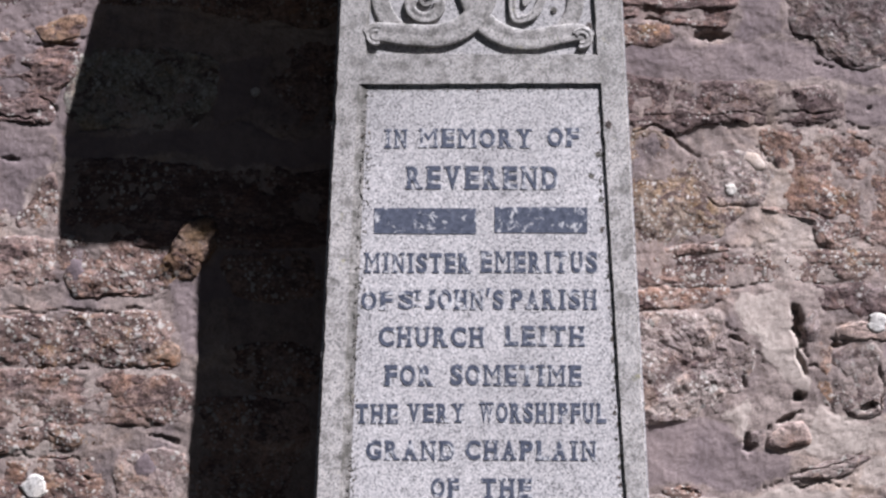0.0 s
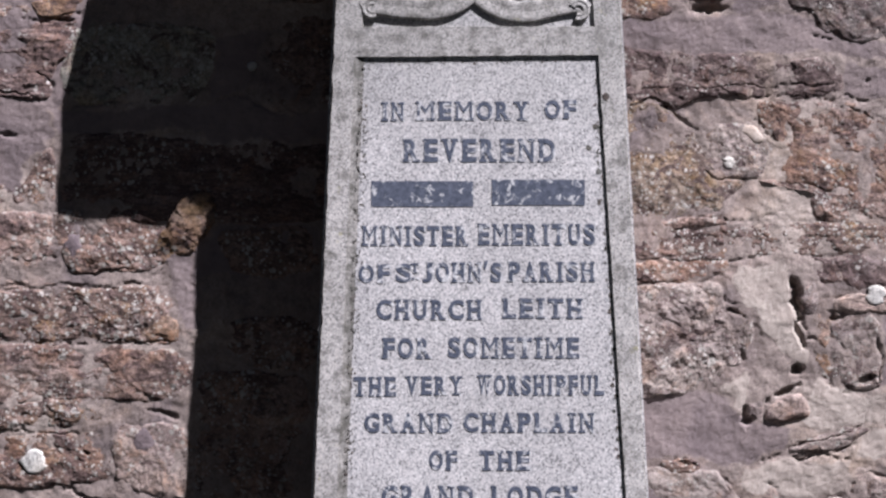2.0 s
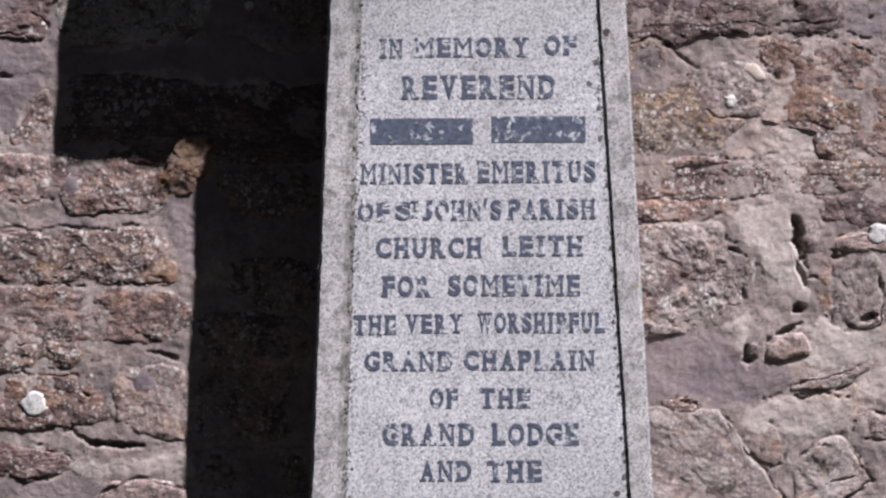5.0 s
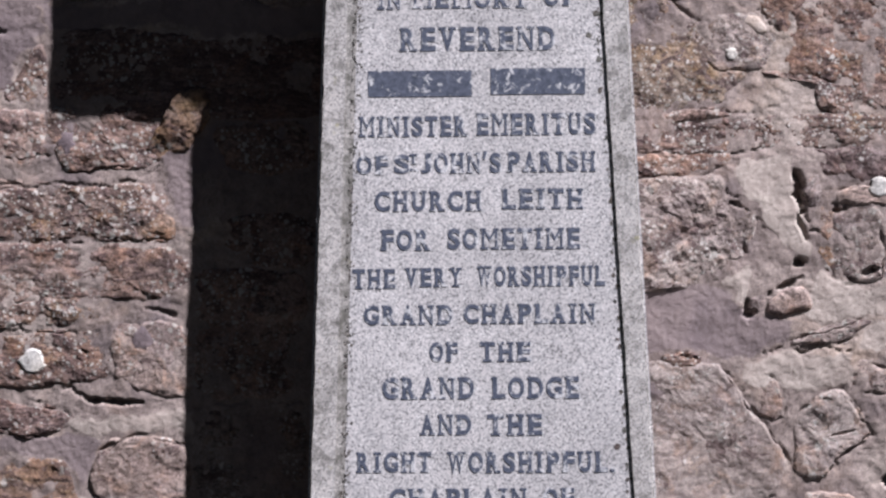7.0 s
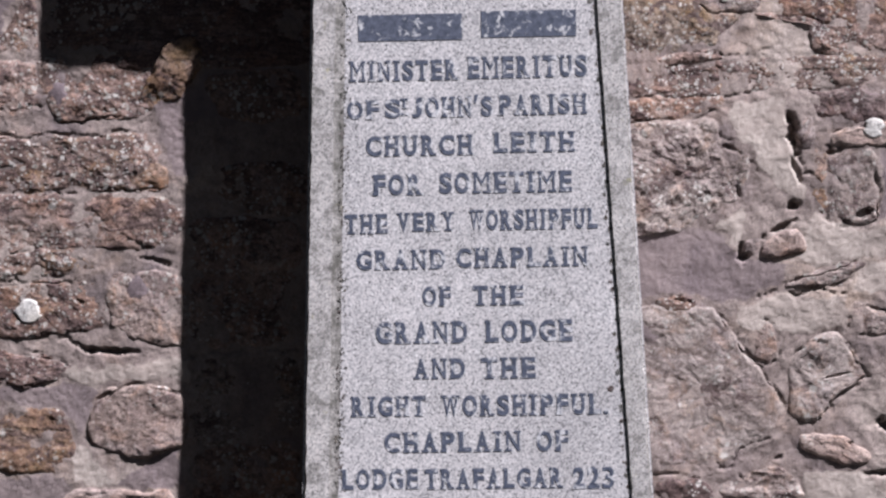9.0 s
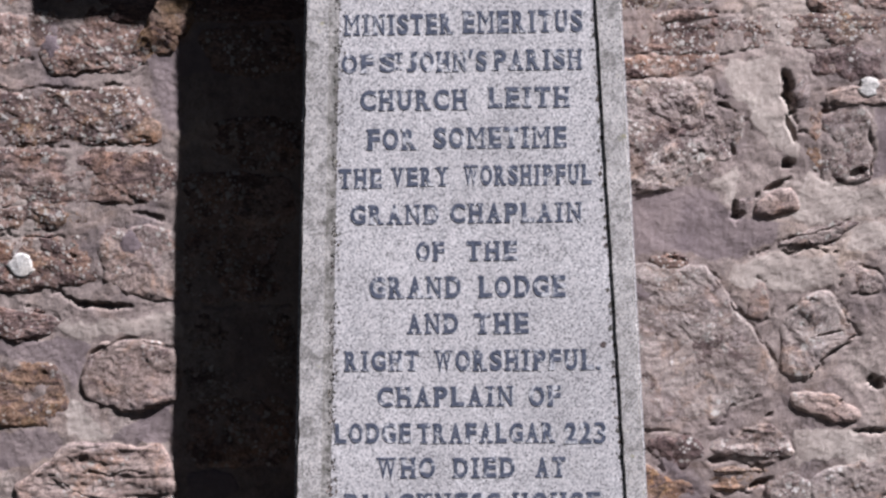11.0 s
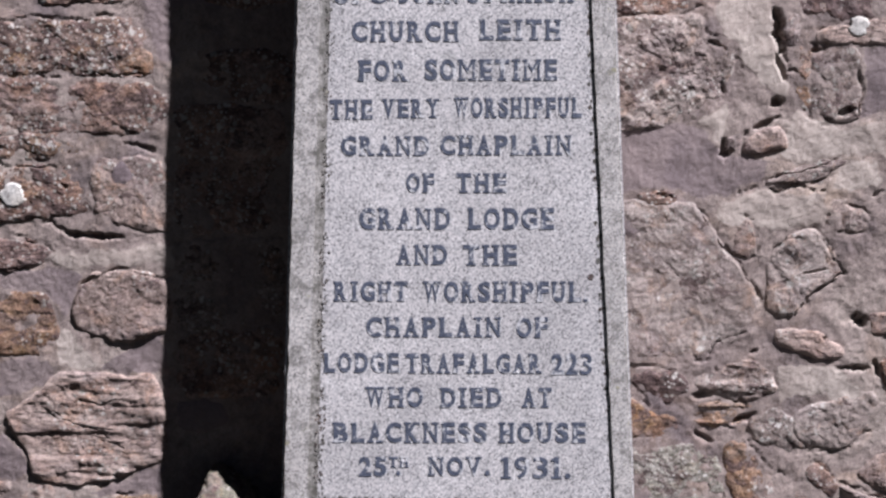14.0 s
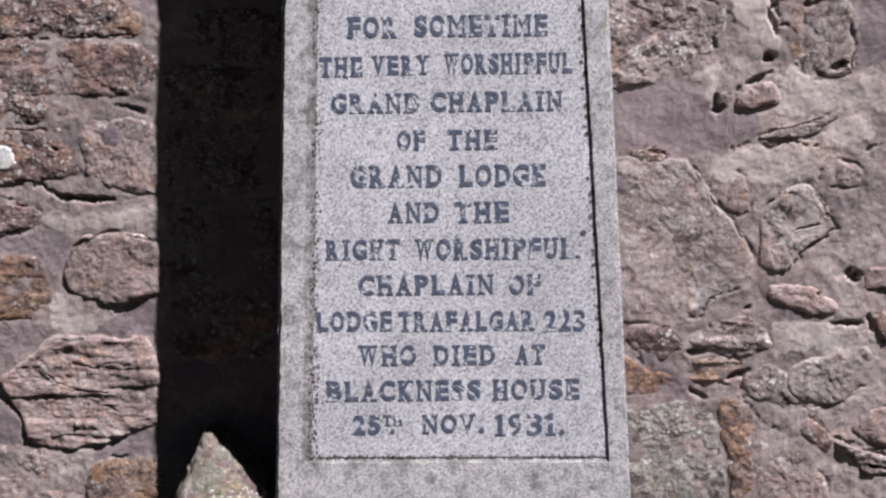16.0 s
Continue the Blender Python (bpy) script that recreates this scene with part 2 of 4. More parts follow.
# ---- geometry helpers ----
def lattice(ix, iz, seed):
    h = (ix * 374761393 + iz * 668265263 + seed * 2147483647) & 0xFFFFFFFF
    h = ((h ^ (h >> 13)) * 1274126177) & 0xFFFFFFFF
    h = ((h ^ (h >> 16)) * 2246822519) & 0xFFFFFFFF
    return ((h ^ (h >> 15)) & 0xFFFF) / 32767.5 - 1.0


def value_noise(x, z, seed):
    ix, iz = np.floor(x).astype(np.int64), np.floor(z).astype(np.int64)
    fx, fz = x - ix, z - iz
    fx, fz = fx * fx * (3 - 2 * fx), fz * fz * (3 - 2 * fz)
    a, b = lattice(ix, iz, seed), lattice(ix + 1, iz, seed)
    c, d = lattice(ix, iz + 1, seed), lattice(ix + 1, iz + 1, seed)
    return (a + (b - a) * fx) * (1 - fz) + (c + (d - c) * fx) * fz


def fbm(x, z, size, octaves, seed, gain=0.5):
    """Layered noise between about -1 and 1, whose largest bumps are size metres across."""
    total, amp, f = 0.0, 1.0, 1.0 / size
    for k in range(octaves):
        total = total + amp * value_noise(x * f + 17.3 * k, z * f - 9.1 * k, seed + k)
        amp, f = amp * gain, f * 2.03
    return total


def mesh_of(name, verts, faces, material, smooth=True):
    me = bpy.data.meshes.new(name)
    me.from_pydata(np.asarray(verts).tolist(), [], np.asarray(faces).tolist() if not isinstance(faces, list) else faces)
    me.materials.append(material)
    if smooth:
        me.shade_smooth()
    me.update()
    return me


def part(name, bm, material, parent, label=""):
    """Links a bmesh as one mesh object under a thing or a part."""
    me = bpy.data.meshes.new(name)
    bm.normal_update()
    bm.to_mesh(me)
    bm.free()
    me.materials.append(material)
    ob = new(name, me)
    ob.parent = parent
    return tagged(ob, label)


def prism(bm, outline, y0, y1):
    """Adds a solid from an outline in x and z, from y0 (front) to y1 (back)."""
    front = [bm.verts.new((x, y0, z)) for x, z in outline]
    back = [bm.verts.new((x, y1, z)) for x, z in outline]
    bm.faces.new(front)
    bm.faces.new(back[::-1])
    for i in range(len(front)):
        j = (i + 1) % len(front)
        bm.faces.new((front[j], front[i], back[i], back[j]))
    bmesh.ops.recalc_face_normals(bm, faces=bm.faces)


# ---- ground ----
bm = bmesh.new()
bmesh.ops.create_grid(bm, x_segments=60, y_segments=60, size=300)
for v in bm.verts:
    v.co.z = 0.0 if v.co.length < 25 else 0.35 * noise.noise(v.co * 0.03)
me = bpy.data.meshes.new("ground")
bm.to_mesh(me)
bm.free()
me.materials.append(DARK_GROUND)
ground = tagged(new("ground", me), "churchyard ground, unseen, coloured near black to bounce little light", "ground", kind="structure")

# ---- rubble wall ----
WALL_Y = 0.132                                   # mean face of the mortar west of the gravestone


def lean(x, z):
    """How far the face of the wall falls back from WALL_Y."""
    return 0.006 * (1 + np.tanh(x / 0.2)) + 0.006 * (1 + np.tanh((z - 1.45) / 0.12)) * (0.5 + 0.5 * np.tanh(x / 0.2))
bm = bmesh.new()
prism(bm, [(-2.3, -0.1), (2.3, -0.1), (2.3, 2.50), (-2.3, 2.50)], 0.22, 0.66)
me = bpy.data.meshes.new("wall_north")
bm.to_mesh(me)
bm.free()
me.materials.append(MORTAR)
wall = tagged(new("wall_north", me), "old rubble wall of brown and pink sandstone in lime mortar", "wall", kind="structure")

STONES = []                                      # what was laid, for the joints round it
HOLES = []
CRACKS = []


def crack(points, width=1.0):
    """An open joint or split along a line in x and z."""
    CRACKS.append((points, width))


def hole(x, z, w, h, depth=0.035, rot=0.0):
    """A void where mortar has fallen out."""
    HOLES.append((x, z, w, h, depth, rot))


def swell(x, z):
    """The unevenness that stones and mortar share."""
    return 0.0024 * fbm(x, z, 0.11, 3, 5)


PATCHES = []


def patch(corners, tone):
    """A smear of cream or purple mortar, flush with the wall's face, by its corners in x and z."""
    PATCHES.append((np.array(corners), tone))


def smears(X, Z, tone):
    """How much of a tone the mortar has at these places, from 0 to 1."""
    wx = X + 0.010 * fbm(X, Z, 0.05, 4, 401, 0.6)
    wz = Z + 0.010 * fbm(X, Z, 0.05, 4, 409, 0.6)
    total = np.zeros_like(X)
    for corners, kind in PATCHES:
        if kind != tone:
            continue
        best, inside = np.full_like(X, 9.0), np.zeros(X.shape, bool)
        for (x0, z0), (x1, z1) in zip(corners, np.roll(corners, -1, 0)):
            dx, dz = x1 - x0, z1 - z0
            t = np.clip(((wx - x0) * dx + (wz - z0) * dz) / (dx * dx + dz * dz), 0, 1)
            best = np.minimum(best, np.hypot(wx - x0 - t * dx, wz - z0 - t * dz))
            crosses = (z0 > wz) != (z1 > wz)
            inside ^= crosses & (wx < x0 + (wz - z0) * dx / (dz if abs(dz) > 1e-9 else 1e-9))
        d = np.where(inside, best, -best)
        total = np.maximum(total, 1 / (1 + np.exp(np.clip(-d / 0.0028, -40, 40))))
    return total


def sunken(X, Z):
    """How far cracks and voids lie behind the face at these places."""
    wx = X + 0.0050 * fbm(X, Z, 0.03, 4, 301, 0.62)
    wz = Z + 0.0050 * fbm(X, Z, 0.03, 4, 307, 0.62)
    wide = 0.0013 * (1.0 + 0.8 * fbm(X, Z, 0.035, 2, 311))
    total = np.zeros_like(X)
    for points, width in CRACKS:
        best = np.full_like(X, 9.0)
        for (x0, z0), (x1, z1) in zip(points, points[1:]):
            dx, dz = x1 - x0, z1 - z0
            t = np.clip(((wx - x0) * dx + (wz - z0) * dz) / (dx * dx + dz * dz), 0, 1)
            best = np.minimum(best, np.hypot(wx - x0 - t * dx, wz - z0 - t * dz))
        total = np.maximum(total, 0.0048 * np.exp(-(best / (width * wide)) ** 2))
    for x, z, w, h, depth, rot in HOLES:
        ca, sa = math.cos(radians(rot)), math.sin(radians(rot))
        u, v = (X - x) * ca + (Z - z) * sa, -(X - x) * sa + (Z - z) * ca
        e = (u / w * 2) ** 2 + (v / h * 2) ** 2 + 1.0 * fbm(X, Z, 0.014, 5, 41, 0.65)
        total = np.maximum(total, depth / (1 + np.exp(np.clip((e - 1) * 5, -40, 40))))
    return total


# open joints and splits
crack([(0.223, 1.854), (0.262, 1.851), (0.302, 1.843)], width=0.50)
crack([(0.520, 1.786), (0.550, 1.783), (0.589, 1.778)], width=0.80)
crack([(0.486, 1.825), (0.516, 1.820)], width=0.80)
crack([(0.234, 1.680), (0.269, 1.681), (0.291, 1.675), (0.306, 1.656), (0.339, 1.638)], width=0.75)
crack([(0.374, 1.690), (0.435, 1.688), (0.548, 1.688), (0.566, 1.687), (0.600, 1.682)], width=0.60)
crack([(0.235, 1.702), (0.339, 1.703), (0.549, 1.707)], width=0.40)
crack([(0.417, 1.650), (0.433, 1.643), (0.444, 1.627), (0.458, 1.616)], width=0.65)
crack([(0.561, 1.670), (0.589, 1.663), (0.604, 1.651)], width=0.60)
crack([(0.346, 1.572), (0.363, 1.561), (0.406, 1.555)], width=0.80)
crack([(0.310, 1.502), (0.388, 1.501), (0.448, 1.504)], width=0.40)
crack([(0.240, 1.401), (0.265, 1.403), (0.343, 1.402), (0.358, 1.412), (0.368, 1.409), (0.380, 1.398)], width=0.60)
crack([(0.372, 1.395), (0.372, 1.378), (0.391, 1.371)], width=0.80)
crack([(0.376, 1.361), (0.395, 1.355), (0.418, 1.352), (0.420, 1.334), (0.422, 1.322)])
crack([(0.386, 1.437), (0.412, 1.438), (0.438, 1.442)], width=0.65)
crack([(0.475, 1.408), (0.481, 1.387), (0.485, 1.358), (0.490, 1.339)], width=1.80)
crack([(0.488, 1.350), (0.496, 1.324), (0.503, 1.316)], width=0.60)
crack([(0.531, 1.358), (0.536, 1.343), (0.554, 1.347)], width=1.10)
crack([(0.534, 1.377), (0.556, 1.382), (0.571, 1.385)], width=0.65)
crack([(0.526, 1.250), (0.552, 1.238), (0.567, 1.237)], width=0.70)
crack([(0.603, 1.325), (0.604, 1.274), (0.601, 1.253)], width=0.80)
crack([(0.421, 1.140), (0.448, 1.146), (0.473, 1.142), (0.549, 1.140)], width=0.70)
crack([(0.464, 1.154), (0.482, 1.162), (0.508, 1.168), (0.542, 1.175), (0.580, 1.185)], width=0.65)
crack([(0.238, 1.228), (0.297, 1.232)], width=0.45)
crack([(0.395, 1.214), (0.397, 1.197), (0.398, 1.179)], width=0.50)
crack([(0.366, 1.105), (0.378, 1.088), (0.397, 1.060), (0.408, 1.047), (0.423, 1.032), (0.445, 1.002), (0.460, 0.976)], width=0.75)
crack([(0.436, 1.102), (0.448, 1.087), (0.454, 1.066), (0.450, 1.043), (0.434, 1.031), (0.417, 1.038), (0.411, 1.052)], width=0.80)
crack([(0.561, 1.103), (0.558, 1.077), (0.599, 1.074), (0.625, 1.078)], width=0.60)
crack([(0.582, 1.122), (0.607, 1.115), (0.624, 1.098)], width=0.60)
crack([(0.472, 1.044), (0.502, 1.068), (0.540, 1.079), (0.554, 1.065)], width=0.60)
crack([(0.554, 1.065), (0.570, 1.030), (0.587, 1.011), (0.558, 0.997), (0.537, 0.980), (0.516, 0.957)], width=0.70)
crack([(0.630, 1.132), (0.662, 1.137)], width=0.50)
crack([(0.361, 0.881), (0.380, 0.882), (0.388, 0.903), (0.412, 0.920), (0.439, 0.925)], width=0.95)
crack([(0.380, 0.882), (0.393, 0.867)], width=0.75)
crack([(0.267, 0.873), (0.350, 0.868)], width=0.70)
crack([(0.260, 0.853), (0.281, 0.831), (0.294, 0.810)], width=0.60)
crack([(0.396, 0.818), (0.432, 0.823), (0.442, 0.811)], width=0.65)
crack([(0.333, 0.782), (0.398, 0.778), (0.432, 0.785)], width=0.75)
crack([(0.441, 0.760), (0.451, 0.741), (0.471, 0.728), (0.484, 0.714)], width=0.75)
crack([(0.536, 0.744), (0.579, 0.741), (0.604, 0.757), (0.634, 0.767)], width=0.60)
crack([(0.588, 0.696), (0.623, 0.680), (0.671, 0.663)], width=0.80)
crack([(0.484, 0.714), (0.506, 0.703)], width=0.60)
crack([(0.559, 0.641), (0.574, 0.627), (0.577, 0.610)], width=0.65)
crack([(0.546, 0.729), (0.562, 0.719), (0.579, 0.699)], width=0.50)
crack([(0.639, 0.742), (0.669, 0.744)], width=0.50)
crack([(-0.703, 1.805), (-0.672, 1.800), (-0.637, 1.809), (-0.611, 1.816)], width=0.80)
crack([(-0.678, 1.720), (-0.661, 1.711), (-0.651, 1.698)], width=0.90)
crack([(-0.738, 1.693), (-0.712, 1.692), (-0.672, 1.678), (-0.655, 1.672)], width=0.55)
crack([(-0.729, 1.433), (-0.686, 1.436), (-0.643, 1.439)], width=0.50)
crack([(-0.616, 1.409), (-0.582, 1.412), (-0.544, 1.419), (-0.527, 1.418)], width=0.70)
crack([(-0.727, 1.392), (-0.599, 1.393), (-0.505, 1.396)], width=0.60)
crack([(-0.492, 1.413), (-0.478, 1.421)], width=0.70)
crack([(-0.724, 1.308), (-0.639, 1.308), (-0.468, 1.312)], width=0.45)
crack([(-0.496, 1.211), (-0.470, 1.206), (-0.450, 1.195)], width=0.90)
crack([(-0.720, 1.173), (-0.669, 1.178), (-0.609, 1.174)], width=0.50)
crack([(-0.727, 1.386), (-0.724, 1.389), (-0.676, 1.390)], width=0.40)
crack([(-0.587, 1.871), (-0.482, 1.861), (-0.350, 1.838), (-0.219, 1.821)], width=1.10)
crack([(-0.382, 1.681), (-0.369, 1.687), (-0.343, 1.678), (-0.312, 1.664), (-0.252, 1.665)], width=0.80)
crack([(-0.624, 1.670), (-0.520, 1.674)], width=0.60)
crack([(-0.567, 1.800), (-0.506, 1.798)], width=0.50)
crack([(-0.623, 1.093), (-0.609, 1.086), (-0.596, 1.073)], width=0.70)
crack([(-0.673, 1.072), (-0.631, 1.060), (-0.610, 1.049)], width=0.70)
crack([(-0.675, 1.020), (-0.632, 1.024)], width=0.60)
crack([(-0.582, 0.986), (-0.561, 0.996), (-0.535, 1.014), (-0.492, 1.022), (-0.446, 1.008), (-0.433, 1.012)], width=0.80)
crack([(-0.427, 1.065), (-0.334, 1.064), (-0.258, 1.067)], width=0.60)
crack([(-0.619, 0.806), (-0.590, 0.786), (-0.564, 0.779), (-0.521, 0.781)], width=0.65)
crack([(-0.576, 0.820), (-0.511, 0.818), (-0.473, 0.817)], width=0.55)
crack([(-0.685, 0.772), (-0.664, 0.758), (-0.652, 0.734)], width=0.80)
crack([(-0.516, 0.681), (-0.494, 0.674)], width=0.60)
crack([(-0.501, 0.746), (-0.513, 0.759), (-0.547, 0.768)], width=0.45)

# voids where mortar or stone has fallen out
hole(0.360, 1.829, 0.058, 0.015, 0.017, 4)
hole(0.287, 1.674, 0.018, 0.008, 0.011, -15)
hole(0.601, 1.714, 0.015, 0.006, 0.007, 15)
hole(0.481, 1.382, 0.016, 0.053, 0.019, 8)
hole(0.383, 1.360, 0.018, 0.006, 0.011, -18)
hole(0.484, 1.324, 0.007, 0.032, 0.007, 20)
hole(0.479, 1.271, 0.015, 0.011, 0.017, 0)
hole(0.460, 1.238, 0.047, 0.008, 0.011, 24)
hole(0.434, 1.225, 0.016, 0.009, 0.011, 60)
hole(0.408, 1.195, 0.020, 0.009, 0.011, 20)
hole(0.400, 1.206, 0.007, 0.019, 0.008, 0)
hole(0.582, 1.255, 0.028, 0.010, 0.007, 20)
hole(0.538, 1.348, 0.014, 0.006, 0.011, -10)
hole(0.550, 1.155, 0.034, 0.004, 0.003, 22)
hole(0.306, 1.133, 0.041, 0.008, 0.008, -12)
hole(0.608, 0.943, 0.020, 0.017, 0.017, 0)
hole(0.603, 0.869, 0.041, 0.008, 0.011, 0)
hole(0.637, 0.867, 0.009, 0.025, 0.009, 20)
hole(0.376, 0.829, 0.030, 0.009, 0.008, 8)
hole(0.441, 0.793, 0.034, 0.010, 0.011, 22)
hole(0.376, 0.763, 0.022, 0.006, 0.009, -28)
hole(0.452, 0.895, 0.009, 0.005, 0.006, 30)
hole(0.536, 1.015, 0.034, 0.004, 0.004, 12)
hole(0.398, 1.289, 0.007, 0.018, 0.008, 10)
hole(0.658, 0.646, 0.054, 0.006, 0.011, -12)
hole(0.559, 0.915, 0.011, 0.008, 0.007, 0)
hole(-0.550, 1.071, 0.081, 0.008, 0.017, -3)
hole(-0.588, 1.077, 0.020, 0.009, 0.014, -30)
hole(-0.718, 1.625, 0.024, 0.008, 0.008, -10)
hole(-0.556, 1.003, 0.020, 0.005, 0.007, 30)
hole(-0.637, 1.804, 0.034, 0.005, 0.007, -4)
hole(-0.466, 1.201, 0.024, 0.005, 0.007, -24)
hole(-0.587, 1.145, 0.011, 0.005, 0.006, -30)

# purple mortar tone over the whole upper west corner, which darkens it
patch([(-0.799, 1.928), (-0.597, 1.929), (-0.597, 1.786), (-0.643, 1.663), (-0.789, 1.662)], "purple")



def face_relief(x, z, rough, bed, seed):
    """The worn surface of a stone, in metres."""
    y = rough * 0.0022 * fbm(x, z, 0.065, 3, seed) + rough * 0.0010 * fbm(x, z, 0.014, 4, seed + 20, 0.65)
    if bed:
        ridge = fbm(x * 0.16 + 0.12 * z, z, 0.020, 3, seed + 40)
        y = y + bed * (0.0022 * np.tanh(3.0 * ridge) + 0.0009 * fbm(x * 0.2, z, 0.007, 2, seed + 50))
    return y


def stone(corners, material, proud=0.003, rough=1.0, bed=0.0, fine=0.0025, soft_edge=0.009, ragged=0.0045, tilt=0.0):
    """Lays one stone of the wall: its corners in x and z, how far it stands proud, roughness, bedding, width of its worn shoulder, slope."""
    seed = 100 + 61 * len(STONES)
    outline = np.array(corners)
    x, z = outline.mean(0)
    for _ in range(2):                               # wear the corners round
        after = np.roll(outline, -1, 0)
        outline = np.stack((0.82 * outline + 0.18 * after, 0.18 * outline + 0.82 * after), 1).reshape(-1, 2)
    after = np.roll(outline, -1, 0)
    walked = np.append(0.0, np.cumsum(np.hypot(*(after - outline).T)))
    segs = int(min(520, max(28, walked[-1] / fine)))
    along = np.linspace(0, walked[-1], segs, endpoint=False)
    closed = np.vstack((outline, outline[:1]))
    ox, oz = np.interp(along, walked, closed[:, 0]), np.interp(along, walked, closed[:, 1])
    ox, oz = ox + ragged * fbm(ox, oz, 0.045, 4, seed, 0.6) - x, oz + ragged * fbm(ox, oz, 0.045, 4, seed + 7, 0.6) - z
    w, h = np.ptp(ox), np.ptp(oz)
    ox, oz = ox * (1 + 0.007 / w), oz * (1 + 0.007 / h)
    rings = int(min(96, max(7, 0.5 * max(w, h) / fine)))
    t = np.linspace(0, 1, rings + 1)[1:] ** 0.85
    px, pz = np.append(0.0, np.outer(t, ox)), np.append(0.0, np.outer(t, oz))
    tt = np.append(0.0, np.repeat(t, segs))
    # a worn shoulder, then the flank down into the joint
    shoulder = np.clip((1 - tt) * min(w, h) / 2 / soft_edge, 0, 1)
    body = np.sqrt(1 - (1 - shoulder) ** 2)
    out = proud * body - 0.0011 * (1 - body) + face_relief(px + x, pz + z, rough, bed, seed) * (0.35 + 0.65 * body)
    out = out + swell(px + x, pz + z) + tilt * pz * body
    if abs(x) < 0.85:
        out = out - sunken(px + x, pz + z)
    verts = np.column_stack((px, lean(px + x, pz + z) - out, pz))
    idx = 1 + np.arange(rings * segs).reshape(rings, segs)
    nxt = np.roll(idx, -1, 1)
    quads = np.stack((idx[:-1], idx[1:], nxt[1:], nxt[:-1]), -1).reshape(-1, 4).tolist()
    faces = quads + [(0, int(i), int(j)) for i, j in zip(idx[0], nxt[0])]
    a, b, c = verts[0], verts[idx[0, 0]], verts[idx[0, 1]]
    if np.cross(b - a, c - a)[1] > 0:
        faces = [f[::-1] for f in faces]
    ob = new("stone", mesh_of("stone", verts, faces, material))
    ob.location = (x, WALL_Y, z)
    ob.parent = wall
    STONES.append((ox + x, oz + z))
    return ob


# west of the gravestone, from the top down
stone([(-0.799, 1.910), (-0.614, 1.911), (-0.606, 1.862), (-0.647, 1.848), (-0.691, 1.841), (-0.797, 1.857)], SPLOTCHED, 0.0018, rough=0.5, soft_edge=0.014)
stone([(-0.686, 1.835), (-0.634, 1.848), (-0.599, 1.846), (-0.605, 1.823), (-0.642, 1.805), (-0.681, 1.812)], OCHRE, 0.0021, soft_edge=0.014)
stone([(-0.796, 1.832), (-0.691, 1.835), (-0.681, 1.811), (-0.703, 1.802), (-0.794, 1.796)], PINK, 0.0018, bed=0.5, soft_edge=0.014)
stone([(-0.794, 1.787), (-0.668, 1.795), (-0.611, 1.809), (-0.619, 1.775), (-0.646, 1.733), (-0.653, 1.701), (-0.656, 1.679), (-0.699, 1.687), (-0.791, 1.697)], DARKBED, 0.0021, bed=0.4, soft_edge=0.014)
stone([(-0.615, 1.929), (-0.221, 1.930), (-0.220, 1.832), (-0.350, 1.844), (-0.482, 1.866), (-0.600, 1.871)], BROWN, 0.0034, bed=0.3)
stone([(-0.628, 1.790), (-0.567, 1.799), (-0.506, 1.797), (-0.428, 1.791), (-0.400, 1.776), (-0.410, 1.699), (-0.451, 1.677), (-0.607, 1.672), (-0.641, 1.698)], MOSSGREY, 0.0021, soft_edge=0.014)
stone([(-0.315, 1.803), (-0.132, 1.811), (-0.131, 1.669), (-0.321, 1.666), (-0.343, 1.725)], BROWN, 0.0021, soft_edge=0.014)
patch([(-0.405, 1.776), (-0.323, 1.794), (-0.346, 1.725), (-0.360, 1.685), (-0.404, 1.676)], "purple")
patch([(-0.654, 1.665), (-0.451, 1.667), (-0.365, 1.678), (-0.321, 1.659), (-0.131, 1.659), (-0.131, 1.613), (-0.389, 1.618), (-0.476, 1.634), (-0.606, 1.625), (-0.649, 1.621)], "purple")
patch([(-0.790, 1.676), (-0.685, 1.675), (-0.657, 1.665), (-0.654, 1.619), (-0.687, 1.584), (-0.694, 1.536), (-0.785, 1.542)], "purple")
stone([(-0.642, 1.610), (-0.580, 1.625), (-0.519, 1.631), (-0.450, 1.611), (-0.131, 1.608), (-0.130, 1.495), (-0.395, 1.490), (-0.430, 1.516), (-0.473, 1.492), (-0.576, 1.508), (-0.639, 1.522)], DARKBED, 0.0023, soft_edge=0.014)
stone([(-0.680, 1.576), (-0.655, 1.607), (-0.643, 1.584), (-0.641, 1.525), (-0.672, 1.520), (-0.783, 1.508), (-0.784, 1.534), (-0.693, 1.548)], LICHENED, 0.0021, soft_edge=0.014)
stone([(-0.783, 1.502), (-0.652, 1.512), (-0.646, 1.463), (-0.646, 1.419), (-0.781, 1.435)], BROWN, 0.0018, soft_edge=0.016)
stone([(-0.645, 1.508), (-0.559, 1.503), (-0.473, 1.488), (-0.453, 1.456), (-0.475, 1.426), (-0.514, 1.416), (-0.557, 1.421), (-0.617, 1.412), (-0.640, 1.455)], BROWN, 0.0018, soft_edge=0.016)
stone([(-0.634, 1.463), (-0.619, 1.479), (-0.599, 1.474), (-0.602, 1.438), (-0.622, 1.431)], PURPLE, 0.0036, rough=0.35, soft_edge=0.012)
stone([(-0.504, 1.438), (-0.476, 1.485), (-0.448, 1.526), (-0.408, 1.539), (-0.394, 1.514), (-0.416, 1.471), (-0.433, 1.439), (-0.471, 1.425)], OCHRE, 0.0069, soft_edge=0.01, tilt=0.14)
stone([(-0.779, 1.404), (-0.659, 1.407), (-0.623, 1.398), (-0.676, 1.393), (-0.779, 1.392)], PALE, 0.0018, soft_edge=0.014)
